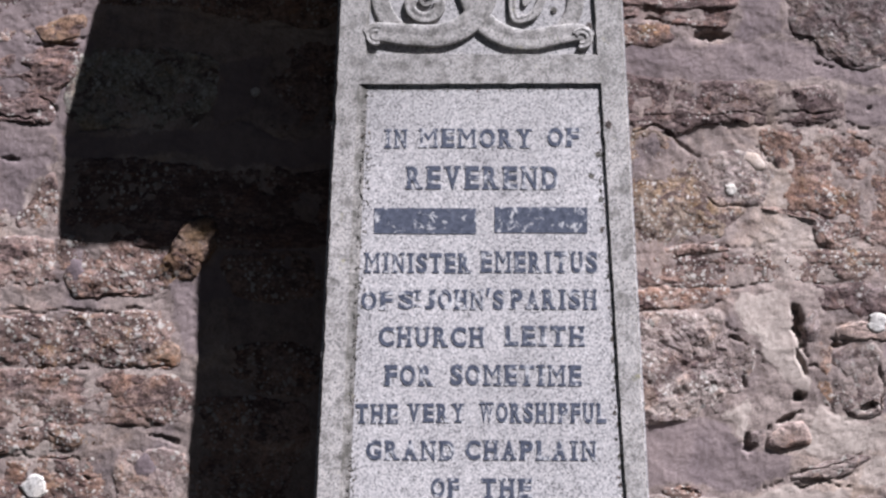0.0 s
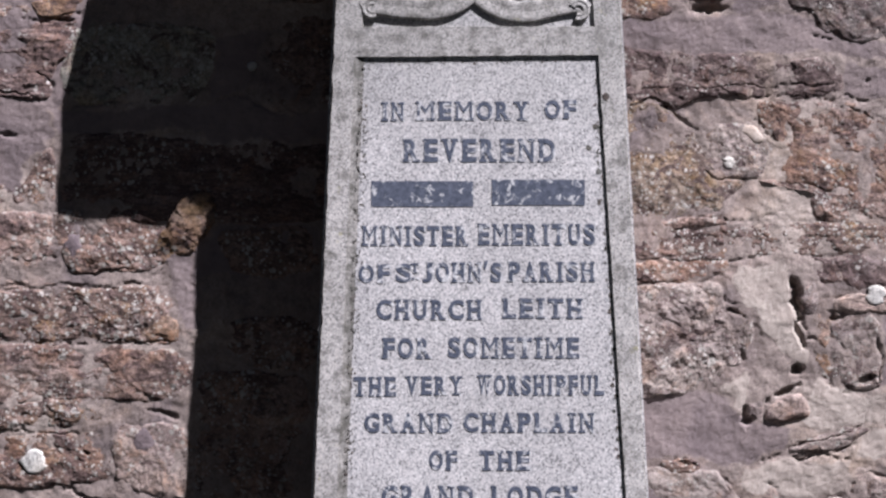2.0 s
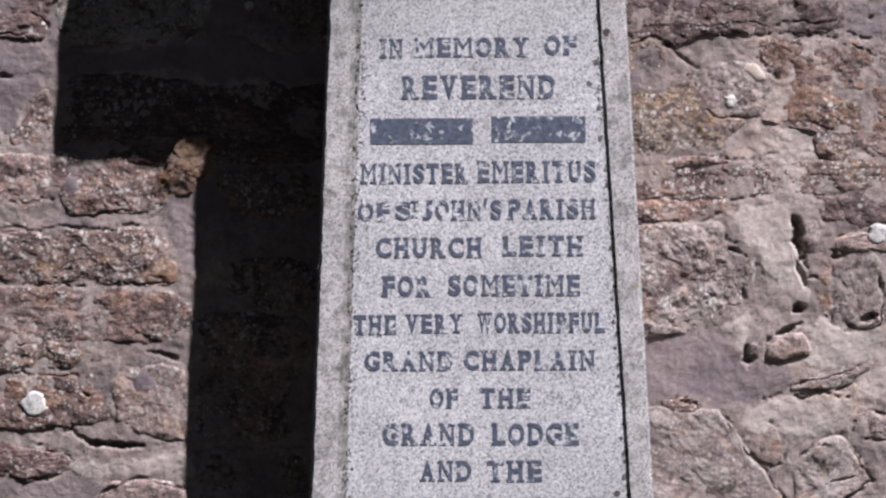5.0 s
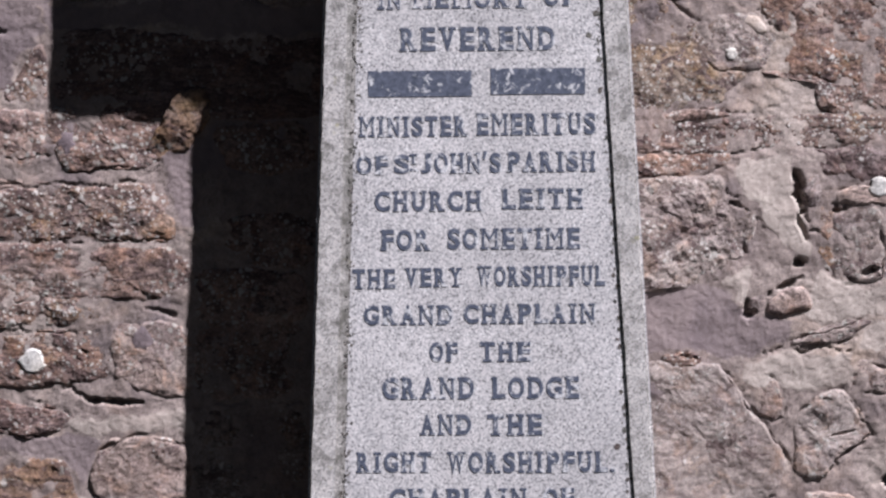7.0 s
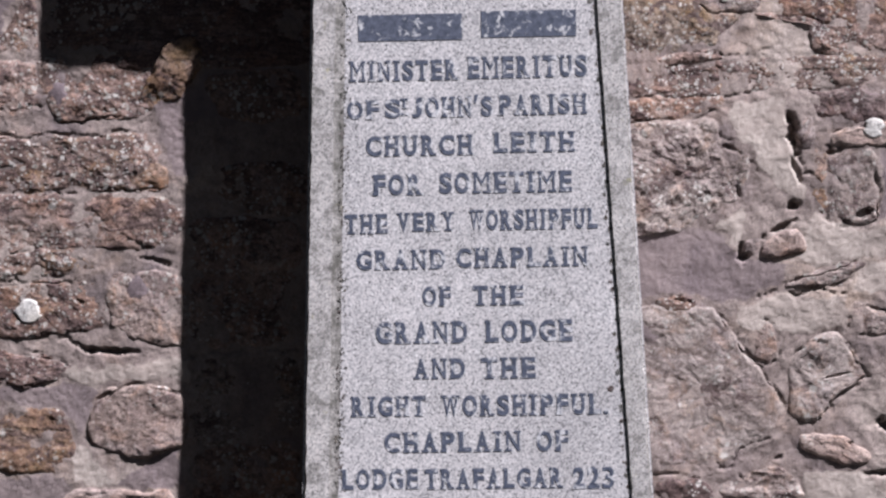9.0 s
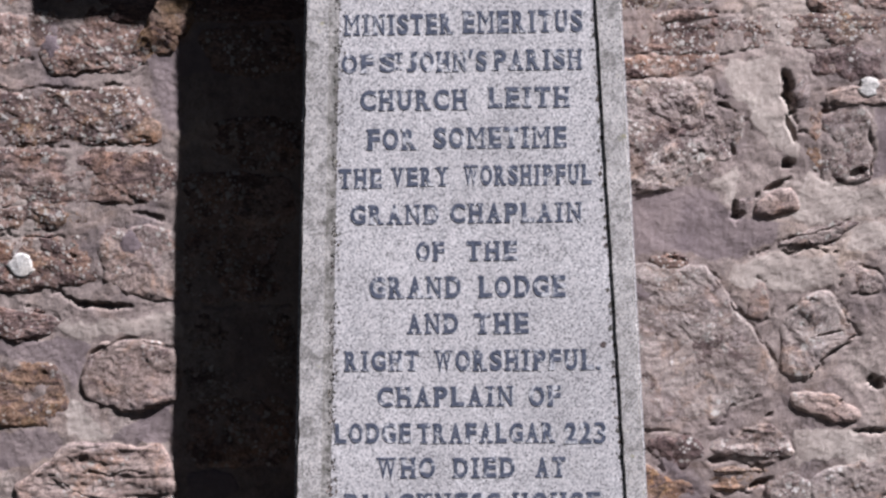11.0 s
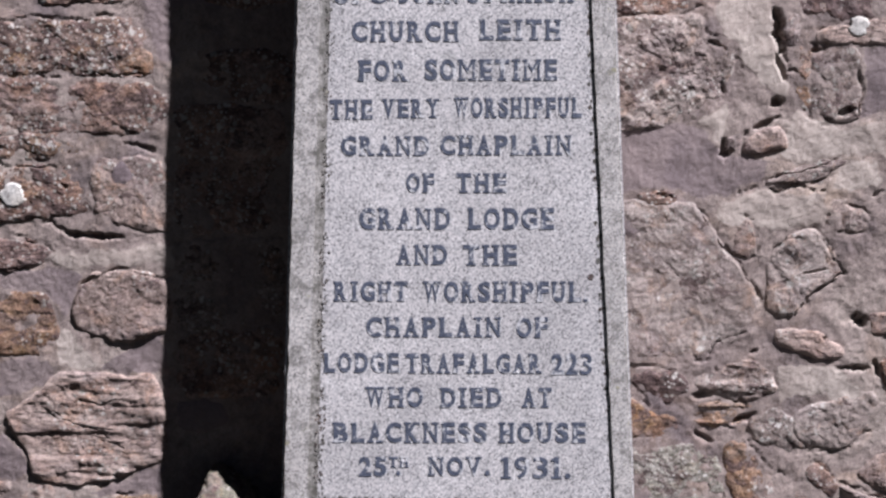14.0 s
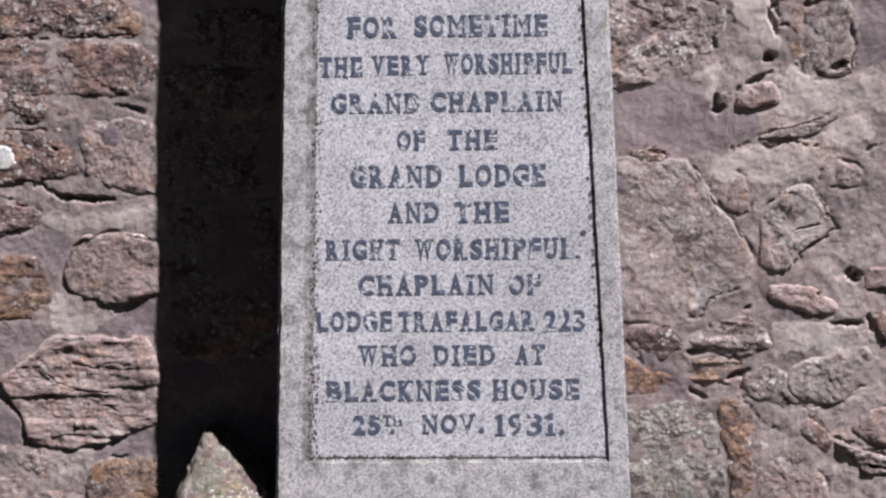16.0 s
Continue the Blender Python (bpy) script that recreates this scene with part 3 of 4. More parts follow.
stone([(-0.779, 1.387), (-0.616, 1.390), (-0.470, 1.397), (-0.459, 1.357), (-0.457, 1.321), (-0.477, 1.312), (-0.776, 1.311)], LICHENED, 0.0019, soft_edge=0.014)
stone([(-0.525, 1.353), (-0.459, 1.352), (-0.456, 1.314), (-0.532, 1.312)], OCHRE, 0.0020, soft_edge=0.02)
stone([(-0.666, 1.344), (-0.637, 1.352), (-0.634, 1.310), (-0.671, 1.306)], OCHRE, 0.0020, soft_edge=0.02)
patch([(-0.465, 1.444), (-0.433, 1.452), (-0.427, 1.391), (-0.430, 1.335), (-0.452, 1.328), (-0.460, 1.387)], "purple")
stone([(-0.776, 1.302), (-0.553, 1.305), (-0.468, 1.299), (-0.435, 1.286), (-0.431, 1.233), (-0.509, 1.220), (-0.594, 1.229), (-0.772, 1.216)], BROWN, 0.0018, soft_edge=0.014)
stone([(-0.772, 1.211), (-0.594, 1.224), (-0.546, 1.201), (-0.625, 1.184), (-0.771, 1.176)], LICHENED, 0.0018, soft_edge=0.014)
stone([(-0.770, 1.169), (-0.601, 1.179), (-0.545, 1.181), (-0.535, 1.142), (-0.556, 1.101), (-0.767, 1.091)], RUST, 0.0018, soft_edge=0.014)
stone([(-0.540, 1.185), (-0.466, 1.189), (-0.431, 1.164), (-0.424, 1.113), (-0.434, 1.076), (-0.503, 1.082), (-0.544, 1.109), (-0.549, 1.156)], PINK, 0.0019, soft_edge=0.016)
stone([(-0.513, 1.180), (-0.491, 1.184), (-0.480, 1.167), (-0.491, 1.146), (-0.513, 1.146)], PURPLE, 0.0036, rough=0.35, soft_edge=0.012)
stone([(-0.723, 1.078), (-0.631, 1.060), (-0.596, 1.040), (-0.632, 1.024), (-0.726, 1.021)], DARKBED, 0.0024, soft_edge=0.014)
patch([(-0.613, 1.042), (-0.546, 1.057), (-0.436, 1.059), (-0.433, 1.025), (-0.496, 1.026), (-0.547, 1.033), (-0.573, 1.013)], "cream")
patch([(-0.726, 1.015), (-0.607, 1.025), (-0.565, 1.011), (-0.581, 0.971), (-0.589, 0.935), (-0.623, 0.986), (-0.727, 0.996)], "purple")
stone([(-0.727, 0.989), (-0.628, 0.988), (-0.605, 0.964), (-0.600, 0.911), (-0.617, 0.890), (-0.731, 0.890)], OCHRE, 0.0025, bed=0.3, soft_edge=0.014)
stone([(-0.581, 0.971), (-0.563, 1.006), (-0.546, 1.016), (-0.496, 1.021), (-0.436, 1.003), (-0.433, 0.923), (-0.474, 0.922), (-0.508, 0.913), (-0.542, 0.919), (-0.579, 0.935)], PINK, 0.0046)
patch([(-0.518, 0.891), (-0.474, 0.904), (-0.437, 0.916), (-0.436, 0.865), (-0.536, 0.859)], "purple")
patch([(-0.597, 0.926), (-0.576, 0.921), (-0.538, 0.891), (-0.537, 0.864), (-0.570, 0.868), (-0.603, 0.889)], "cream")
patch([(-0.731, 0.882), (-0.620, 0.884), (-0.602, 0.868), (-0.613, 0.844), (-0.657, 0.825), (-0.734, 0.817)], "purple")
stone([(-0.683, 0.808), (-0.639, 0.829), (-0.604, 0.861), (-0.561, 0.862), (-0.510, 0.857), (-0.457, 0.866), (-0.440, 0.815), (-0.442, 0.724), (-0.496, 0.718), (-0.515, 0.702), (-0.576, 0.691), (-0.619, 0.698), (-0.647, 0.712), (-0.651, 0.738), (-0.681, 0.784)], PALE, 0.0046, bed=0.65)
patch([(-0.736, 0.774), (-0.676, 0.763), (-0.652, 0.735), (-0.648, 0.707), (-0.739, 0.692)], "purple")
patch([(-0.559, 0.683), (-0.496, 0.706), (-0.442, 0.717), (-0.444, 0.677), (-0.516, 0.673)], "purple")
stone([(-0.739, 0.691), (-0.644, 0.697), (-0.592, 0.684), (-0.572, 0.650), (-0.564, 0.544), (-0.746, 0.546)], PINK, 0.0021, soft_edge=0.014)
stone([(-0.558, 0.666), (-0.499, 0.671), (-0.438, 0.674), (-0.442, 0.543), (-0.555, 0.544)], OCHRE, 0.0020, soft_edge=0.014)

# in the gravestone's shadow
stone([(-0.394, 1.485), (-0.250, 1.491), (-0.243, 1.423), (-0.317, 1.405), (-0.391, 1.422)], BROWN, 0.0021, soft_edge=0.014)
stone([(-0.387, 1.337), (-0.299, 1.349), (-0.242, 1.341), (-0.241, 1.270), (-0.386, 1.277)], BROWN, 0.0021, soft_edge=0.014)
stone([(-0.425, 1.269), (-0.331, 1.266), (-0.250, 1.256), (-0.255, 1.186), (-0.423, 1.188)], BROWN, 0.0021, soft_edge=0.014)
patch([(-0.427, 1.464), (-0.327, 1.491), (-0.249, 1.486), (-0.249, 1.457), (-0.351, 1.422), (-0.426, 1.405)], "purple")
stone([(-0.422, 1.189), (-0.255, 1.195), (-0.261, 1.078), (-0.425, 1.071)], BROWN, 0.0021, soft_edge=0.014)
stone([(-0.426, 1.059), (-0.261, 1.062), (-0.264, 0.942), (-0.429, 0.926)], GREY, 0.0018, soft_edge=0.014)
stone([(-0.426, 0.816), (-0.383, 0.823), (-0.354, 0.808), (-0.350, 0.779), (-0.418, 0.776)], PURPLE, 0.0036, rough=0.35, soft_edge=0.012)
stone([(-0.426, 0.918), (-0.264, 0.933), (-0.266, 0.830), (-0.349, 0.822), (-0.425, 0.832)], BROWN, 0.0018, soft_edge=0.014)

# east of the gravestone, from the top down
stone([(0.175, 1.937), (0.394, 1.938), (0.396, 1.859), (0.380, 1.836), (0.306, 1.844), (0.227, 1.854), (0.174, 1.851)], DARKBED, 0.0028, bed=0.6, soft_edge=0.014)
stone([(0.183, 1.845), (0.288, 1.841), (0.308, 1.823), (0.262, 1.808), (0.183, 1.806)], RUST, 0.0018, soft_edge=0.014)
patch([(0.399, 1.938), (0.471, 1.939), (0.474, 1.833), (0.429, 1.818), (0.394, 1.831)], "purple")
patch([(0.183, 1.802), (0.306, 1.814), (0.394, 1.822), (0.464, 1.816), (0.516, 1.809), (0.559, 1.779), (0.672, 1.781), (0.672, 1.753), (0.401, 1.754), (0.340, 1.757), (0.235, 1.767), (0.182, 1.765)], "purple")
stone([(0.478, 1.939), (0.694, 1.939), (0.690, 1.787), (0.589, 1.778), (0.524, 1.792), (0.518, 1.818), (0.483, 1.827), (0.473, 1.867)], DARKGREY, 0.0024, soft_edge=0.014)
stone([(0.182, 1.760), (0.235, 1.765), (0.340, 1.754), (0.397, 1.749), (0.554, 1.746), (0.557, 1.694), (0.435, 1.687), (0.339, 1.693), (0.304, 1.670), (0.261, 1.681), (0.182, 1.683)], SPLOTCHED, 0.0018, soft_edge=0.014)
patch([(0.558, 1.742), (0.619, 1.739), (0.688, 1.728), (0.687, 1.695), (0.605, 1.686), (0.559, 1.694)], "purple")
stone([(0.173, 1.674), (0.261, 1.677), (0.295, 1.668), (0.340, 1.637), (0.338, 1.609), (0.381, 1.565), (0.415, 1.555), (0.362, 1.513), (0.250, 1.495), (0.172, 1.498)], MOSSY, 0.0018, soft_edge=0.016)
stone([(0.347, 1.637), (0.417, 1.650), (0.460, 1.611), (0.434, 1.562), (0.365, 1.563), (0.343, 1.600)], GREY, 0.0018, soft_edge=0.014)
stone([(0.396, 1.639), (0.422, 1.644), (0.441, 1.623), (0.416, 1.616)], CREAM, 0.0036, rough=0.35, soft_edge=0.012)
stone([(0.431, 1.678), (0.548, 1.684), (0.617, 1.673), (0.686, 1.654), (0.682, 1.532), (0.544, 1.540), (0.462, 1.555), (0.465, 1.609), (0.429, 1.651)], RUST, 0.0018, soft_edge=0.02)
stone([(0.424, 1.555), (0.462, 1.559), (0.544, 1.538), (0.682, 1.530), (0.680, 1.497), (0.517, 1.494), (0.507, 1.548)], BROWN, 0.0018, soft_edge=0.014)
stone([(0.258, 1.495), (0.345, 1.509), (0.388, 1.494), (0.379, 1.490), (0.258, 1.486)], BROWN, 0.0018, soft_edge=0.014)
stone([(0.180, 1.484), (0.388, 1.490), (0.680, 1.497), (0.678, 1.441), (0.472, 1.447), (0.386, 1.437), (0.257, 1.434), (0.180, 1.442)], LICHENED, 0.0018, bed=0.3, soft_edge=0.016)
stone([(0.180, 1.430), (0.257, 1.431), (0.378, 1.435), (0.381, 1.418), (0.356, 1.414), (0.300, 1.403), (0.180, 1.403)], RUST, 0.0018, soft_edge=0.014)
stone([(0.474, 1.437), (0.678, 1.440), (0.676, 1.400), (0.582, 1.396), (0.505, 1.404), (0.475, 1.421)], SPLOTCHED, 0.0018, soft_edge=0.014)
stone([(0.171, 1.396), (0.343, 1.400), (0.371, 1.395), (0.374, 1.366), (0.417, 1.349), (0.421, 1.324), (0.402, 1.281), (0.374, 1.273), (0.352, 1.239), (0.246, 1.228), (0.170, 1.224)], GREY, 0.0021, rough=1.6, soft_edge=0.014)
patch([(0.386, 1.428), (0.470, 1.430), (0.477, 1.392), (0.483, 1.350), (0.502, 1.307), (0.488, 1.277), (0.455, 1.304), (0.423, 1.349), (0.395, 1.375), (0.382, 1.405)], "cream")
patch([(0.408, 1.426), (0.439, 1.426), (0.430, 1.405), (0.413, 1.402)], "purple")
stone([(0.492, 1.396), (0.512, 1.401), (0.514, 1.355), (0.493, 1.351)], GREY, 0.0026, soft_edge=0.014)
stone([(0.515, 1.396), (0.528, 1.358), (0.530, 1.274), (0.515, 1.255), (0.502, 1.307)], OCHRE, 0.0018, soft_edge=0.02)
stone([(0.535, 1.374), (0.581, 1.387), (0.676, 1.397), (0.674, 1.361), (0.541, 1.357)], PALE, 0.0034)
stone([(0.537, 1.347), (0.602, 1.354), (0.605, 1.282), (0.603, 1.254), (0.590, 1.244), (0.568, 1.238), (0.532, 1.257), (0.531, 1.307)], GREY, 0.0026, soft_edge=0.014)
patch([(0.610, 1.342), (0.674, 1.351), (0.670, 1.258), (0.609, 1.250)], "purple")
patch([(0.501, 1.255), (0.526, 1.247), (0.568, 1.233), (0.670, 1.236), (0.668, 1.190), (0.516, 1.181), (0.486, 1.203)], "cream")
patch([(0.360, 1.241), (0.393, 1.261), (0.401, 1.226), (0.392, 1.204)], "cream")
patch([(0.178, 1.224), (0.255, 1.228), (0.350, 1.237), (0.400, 1.192), (0.435, 1.181), (0.466, 1.184), (0.452, 1.156), (0.381, 1.133), (0.322, 1.141), (0.178, 1.139)], "purple")
stone([(0.436, 1.216), (0.465, 1.231), (0.487, 1.235), (0.495, 1.199), (0.434, 1.197)], PALE, 0.0034, rough=1.4)
stone([(0.402, 1.216), (0.426, 1.229), (0.425, 1.196), (0.405, 1.195)], GREY, 0.0025, soft_edge=0.014)
stone([(0.460, 1.147), (0.482, 1.161), (0.550, 1.183), (0.589, 1.187), (0.553, 1.163), (0.549, 1.144)], GREY, 0.0028, bed=0.4, soft_edge=0.014)
stone([(0.276, 1.138), (0.310, 1.140), (0.335, 1.135), (0.330, 1.123), (0.281, 1.125)], RUST, 0.0021, bed=0.6, soft_edge=0.014)
stone([(0.217, 1.116), (0.276, 1.123), (0.353, 1.117), (0.372, 1.103), (0.404, 1.050), (0.437, 1.011), (0.458, 0.976), (0.448, 0.933), (0.398, 0.903), (0.373, 0.888), (0.268, 0.875), (0.217, 0.877)], PALEGREY, 0.0028, rough=0.9, soft_edge=0.014)
stone([(0.436, 1.101), (0.450, 1.085), (0.453, 1.056), (0.438, 1.033), (0.418, 1.041), (0.423, 1.079)], PINK, 0.0023, rough=0.6, soft_edge=0.014)
patch([(0.404, 1.133), (0.467, 1.136), (0.556, 1.137), (0.556, 1.104), (0.514, 1.082), (0.460, 1.087), (0.446, 1.094), (0.421, 1.091), (0.400, 1.104)], "cream")
patch([(0.582, 1.173), (0.631, 1.181), (0.639, 1.144), (0.598, 1.131), (0.566, 1.145)], "cream")
stone([(0.561, 1.118), (0.598, 1.123), (0.621, 1.106), (0.625, 1.082), (0.599, 1.074), (0.558, 1.077)], PINK, 0.0023, soft_edge=0.014)
stone([(0.472, 1.037), (0.499, 1.064), (0.536, 1.078), (0.554, 1.064), (0.585, 1.012), (0.536, 0.980), (0.514, 0.955), (0.494, 0.941), (0.470, 0.957), (0.464, 1.002)], PALEGREY, 0.0034)
stone([(0.468, 0.998), (0.488, 1.010), (0.495, 0.984), (0.473, 0.971)], OCHRE, 0.0037, soft_edge=0.02)
stone([(0.487, 0.928), (0.516, 0.929), (0.544, 0.924), (0.581, 0.904), (0.585, 0.892), (0.551, 0.884), (0.517, 0.893), (0.484, 0.911)], PALE, 0.0045)
stone([(0.622, 0.947), (0.652, 0.954), (0.721, 0.956), (0.721, 0.925), (0.629, 0.923)], PALE, 0.0042)
stone([(0.641, 0.883), (0.722, 0.896), (0.723, 0.841), (0.651, 0.842)], RUST, 0.0026, soft_edge=0.014)
stone([(0.267, 0.869), (0.349, 0.865), (0.359, 0.832), (0.311, 0.819), (0.291, 0.831), (0.268, 0.847)], SPLOTCHED, 0.0023, soft_edge=0.014)
stone([(0.358, 0.853), (0.399, 0.870), (0.450, 0.882), (0.483, 0.859), (0.488, 0.838), (0.459, 0.816), (0.380, 0.832)], GREY, 0.0034, bed=0.8)
stone([(0.356, 0.817), (0.397, 0.816), (0.434, 0.811), (0.454, 0.802), (0.437, 0.788), (0.380, 0.782), (0.346, 0.794)], OCHRE, 0.0024, bed=0.8, soft_edge=0.014)
patch([(0.493, 0.874), (0.568, 0.875), (0.620, 0.845), (0.588, 0.825), (0.543, 0.829), (0.494, 0.819)], "cream")
stone([(0.514, 0.801), (0.543, 0.818), (0.586, 0.823), (0.629, 0.831), (0.643, 0.810), (0.630, 0.776), (0.587, 0.746), (0.536, 0.750), (0.513, 0.773)], PALEGREY, 0.0027, soft_edge=0.014)
stone([(0.480, 0.803), (0.511, 0.793), (0.517, 0.765), (0.536, 0.747), (0.493, 0.742), (0.449, 0.760), (0.442, 0.785)], GREY, 0.0019, soft_edge=0.014)
stone([(0.217, 0.822), (0.260, 0.825), (0.294, 0.807), (0.334, 0.793), (0.346, 0.775), (0.294, 0.762), (0.217, 0.763)], OCHRE, 0.0018, soft_edge=0.02)
stone([(0.217, 0.743), (0.294, 0.748), (0.359, 0.754), (0.393, 0.747), (0.400, 0.708), (0.418, 0.664), (0.427, 0.531), (0.217, 0.533)], MOSSGREY, 0.0023, soft_edge=0.014)
stone([(0.405, 0.757), (0.439, 0.757), (0.458, 0.723), (0.476, 0.711), (0.434, 0.531), (0.424, 0.664), (0.405, 0.708)], OCHRE, 0.0020, soft_edge=0.014)
stone([(0.478, 0.709), (0.519, 0.688), (0.554, 0.645), (0.574, 0.622), (0.591, 0.530), (0.448, 0.531), (0.459, 0.628)], PINK, 0.0020, soft_edge=0.014)
stone([(0.609, 0.704), (0.639, 0.735), (0.725, 0.745), (0.727, 0.670), (0.684, 0.670), (0.647, 0.683)], PINK, 0.0028, soft_edge=0.014)
stone([(0.529, 0.705), (0.550, 0.721), (0.583, 0.696), (0.576, 0.669), (0.545, 0.687)], RUST, 0.0024, soft_edge=0.014)
stone([(0.587, 0.690), (0.623, 0.674), (0.666, 0.662), (0.727, 0.650), (0.728, 0.629), (0.624, 0.646), (0.613, 0.660)], GREY, 0.0042, bed=0.9)


def lichen_patch(x, z, r, out=0.004):
    """A crust of pale lichen on the face of a stone."""
    bm = bmesh.new()
    rows = [[bm.verts.new((0, -0.0007, 0))]]
    for k, t in enumerate((0.4, 0.75, 0.93, 1.0)):
        rows.append([bm.verts.new((t * r * (1 + 0.4 * noise.fractal((x * 50 + 1.3 * math.cos(a), z * 50, math.sin(a) * 1.6), 0.7, 2.0, 4)) * math.cos(a),
                                   (-0.0007, -0.0006, -0.0003, 0.003)[k], t * r * math.sin(a))) for a in (2 * math.pi * m / 36 for m in range(36))])
    for i in range(36):
        j = (i + 1) % 36
        bm.faces.new((rows[0][0], rows[1][j], rows[1][i]))
        for a, b in zip(rows[1:], rows[2:]):
            bm.faces.new((a[i], a[j], b[j], b[i]))
    bmesh.ops.recalc_face_normals(bm, faces=bm.faces)
    for f in bm.faces:
        f.smooth = True
    ob = part("lichen", bm, LICHEN, wall, "round crust of white lichen")
    ob.location = (x, WALL_Y + float(lean(x, z) - swell(np.array(x), np.array(z))) - out, z)


lichen_patch(-0.666, 1.132, 0.0195, 0.0040)
lichen_patch(0.384, 1.586, 0.0095, 0.0032)
lichen_patch(-0.346, 1.731, 0.0075, 0.0040)
lichen_patch(0.600, 1.383, 0.0160, 0.0034)

# a pointed stone that juts out beside the gravestone's foot
bm = bmesh.new()
bmesh.ops.create_icosphere(bm, subdivisions=6, radius=1.0)
for v in bm.verts:
    p = v.co.copy()
    drop = 0.316 * (1 - (p.z + 1) / 2)              # how far below the tip
    flat = math.hypot(p.x, p.y) or 1.0
    c, s = p.x / flat, p.y / flat
    c, s = math.copysign(abs(c) ** 0.7, c), math.copysign(abs(s) ** 0.7, s)
    side = min(0.150, 0.006 + 0.42 * drop) if c < 0 else min(0.160, 0.007 + 1.2 * drop - 1.2 * drop * drop)
    q = Vector((-0.357 + c * side, 0.092 + s * min(0.15, 0.038 + 1.25 * drop), 0.726 - drop))
    q += Vector((1, 0.6, 1)) * 0.006 * noise.fractal(q * 22, 0.8, 2.0, 4) + v.normal * (0.0022 * noise.noise(q * 90) + 0.004 * noise.cell(q * 38))
    v.co = q
for f in bm.faces:
    f.smooth = True
part("jutting_stone", bm, SLATE, wall, "pointed grey-green lichened stone jutting from the wall")

# plain coursed stones that carry the wall on beyond
zc = 0.02
while zc < 2.36:
    ch = random.uniform(0.11, 0.19)
    xc = -2.28 + random.uniform(0, 0.1)
    while xc < 2.0:
        cw = random.uniform(0.16, 0.40)
        if not (-0.86 < xc + cw and xc < 0.80 and 0.50 < zc + ch and zc < 1.93):
            x0, x1, z0, z1 = xc + 0.01, xc + cw - 0.01, zc + 0.01, zc + ch - 0.01
            stone([(x0, z0), (x1, z0 + random.uniform(0, 0.012)), (x1 - random.uniform(0, 0.012), z1), (x0 + random.uniform(0, 0.012), z1)],
                  random.choice((BROWN, GREY, PINK, LICHENED)), random.uniform(0.002, 0.0045), fine=0.03)
        xc += cw
    zc += ch

# the mortar between them, sunk along the joints
gx = np.concatenate((np.linspace(-2.3, -0.78, 50)[:-1], np.arange(-0.78, 0.74, 0.0026), np.linspace(0.74, 2.3, 50)))
gz = np.concatenate((np.linspace(-0.05, 0.60, 22)[:-1], np.arange(0.60, 1.88, 0.0026), np.linspace(1.88, 2.50, 26)))
X, Z = np.meshgrid(gx, gz)
out = swell(X, Z) + 0.0011 * fbm(X, Z, 0.022, 4, 9, 0.62)
for ox, oz in STONES:                            # joints, open in some places and filled flush in others
    if abs(ox.mean()) > 0.85:
        continue
    i0, i1 = np.searchsorted(gx, (ox.min() - 0.01, ox.max() + 0.01))
    k0, k1 = np.searchsorted(gz, (oz.min() - 0.01, oz.max() + 0.01))
    sx, sz = X[k0:k1, i0:i1], Z[k0:k1, i0:i1]
    d = np.full(sx.shape, 9.0)
    for x, z in zip(ox[::3], oz[::3]):
        d = np.minimum(d, (sx - x) ** 2 + (sz - z) ** 2)
    out[k0:k1, i0:i1] -= 0.0010 * np.exp(-d / 0.004 ** 2) * np.clip(fbm(sx, sz, 0.09, 2, 31), 0, 1)
purple, cream = smears(X, Z, "purple"), smears(X, Z, "cream")
out = out * (1 - 0.35 * np.maximum(purple, cream)) + 0.0008 * cream - sunken(X, Z)
rows, cols = X.shape
ids = np.arange(rows * cols).reshape(rows, cols)
quads = np.stack((ids[:-1, :-1], ids[:-1, 1:], ids[1:, 1:], ids[1:, :-1]), -1).reshape(-1, 4)
mortar = new("mortar", mesh_of("mortar", np.column_stack((X.ravel(), (WALL_Y - 0.0006 - out + lean(X, Z)).ravel(), Z.ravel())), quads, MORTAR))
mortar.parent = wall
for tone, amount in (("purple", purple), ("cream", cream)):
    mortar.data.attributes.new(tone, "FLOAT", "POINT").data.foreach_set("value", amount.ravel().astype(np.float32))
tagged(mortar, "pinkish lime mortar with worn purple patches", kind="stuff")


# ---- gravestone ----
def left_x(z):
    return -0.2085 - 0.0356 * (1.80 - z)


def right_x(z):
    return 0.1990 + 0.0455 * (1.80 - z)


FACE, FLOOR, BACK = -0.0030, 0.0, 0.105           # frame's face, sunk panel, back of the stone
Z_FOOT, Z_RAIL, Z_TOP = 0.50, 1.7365, 2.04

bm = bmesh.new()
outline = [(left_x(Z_FOOT), Z_FOOT), (right_x(Z_FOOT), Z_FOOT), (right_x(Z_TOP), Z_TOP), (left_x(Z_TOP), Z_TOP)]
prism(bm, outline, FLOOR + 0.0006, BACK)
me = bpy.data.meshes.new("gravestone")
bm.to_mesh(me)
bm.free()
me.materials.append(GRANITE)
gravestone = tagged(new("gravestone", me), "tapered pale granite cross shaft with black lettering before a wall", "gravestone")


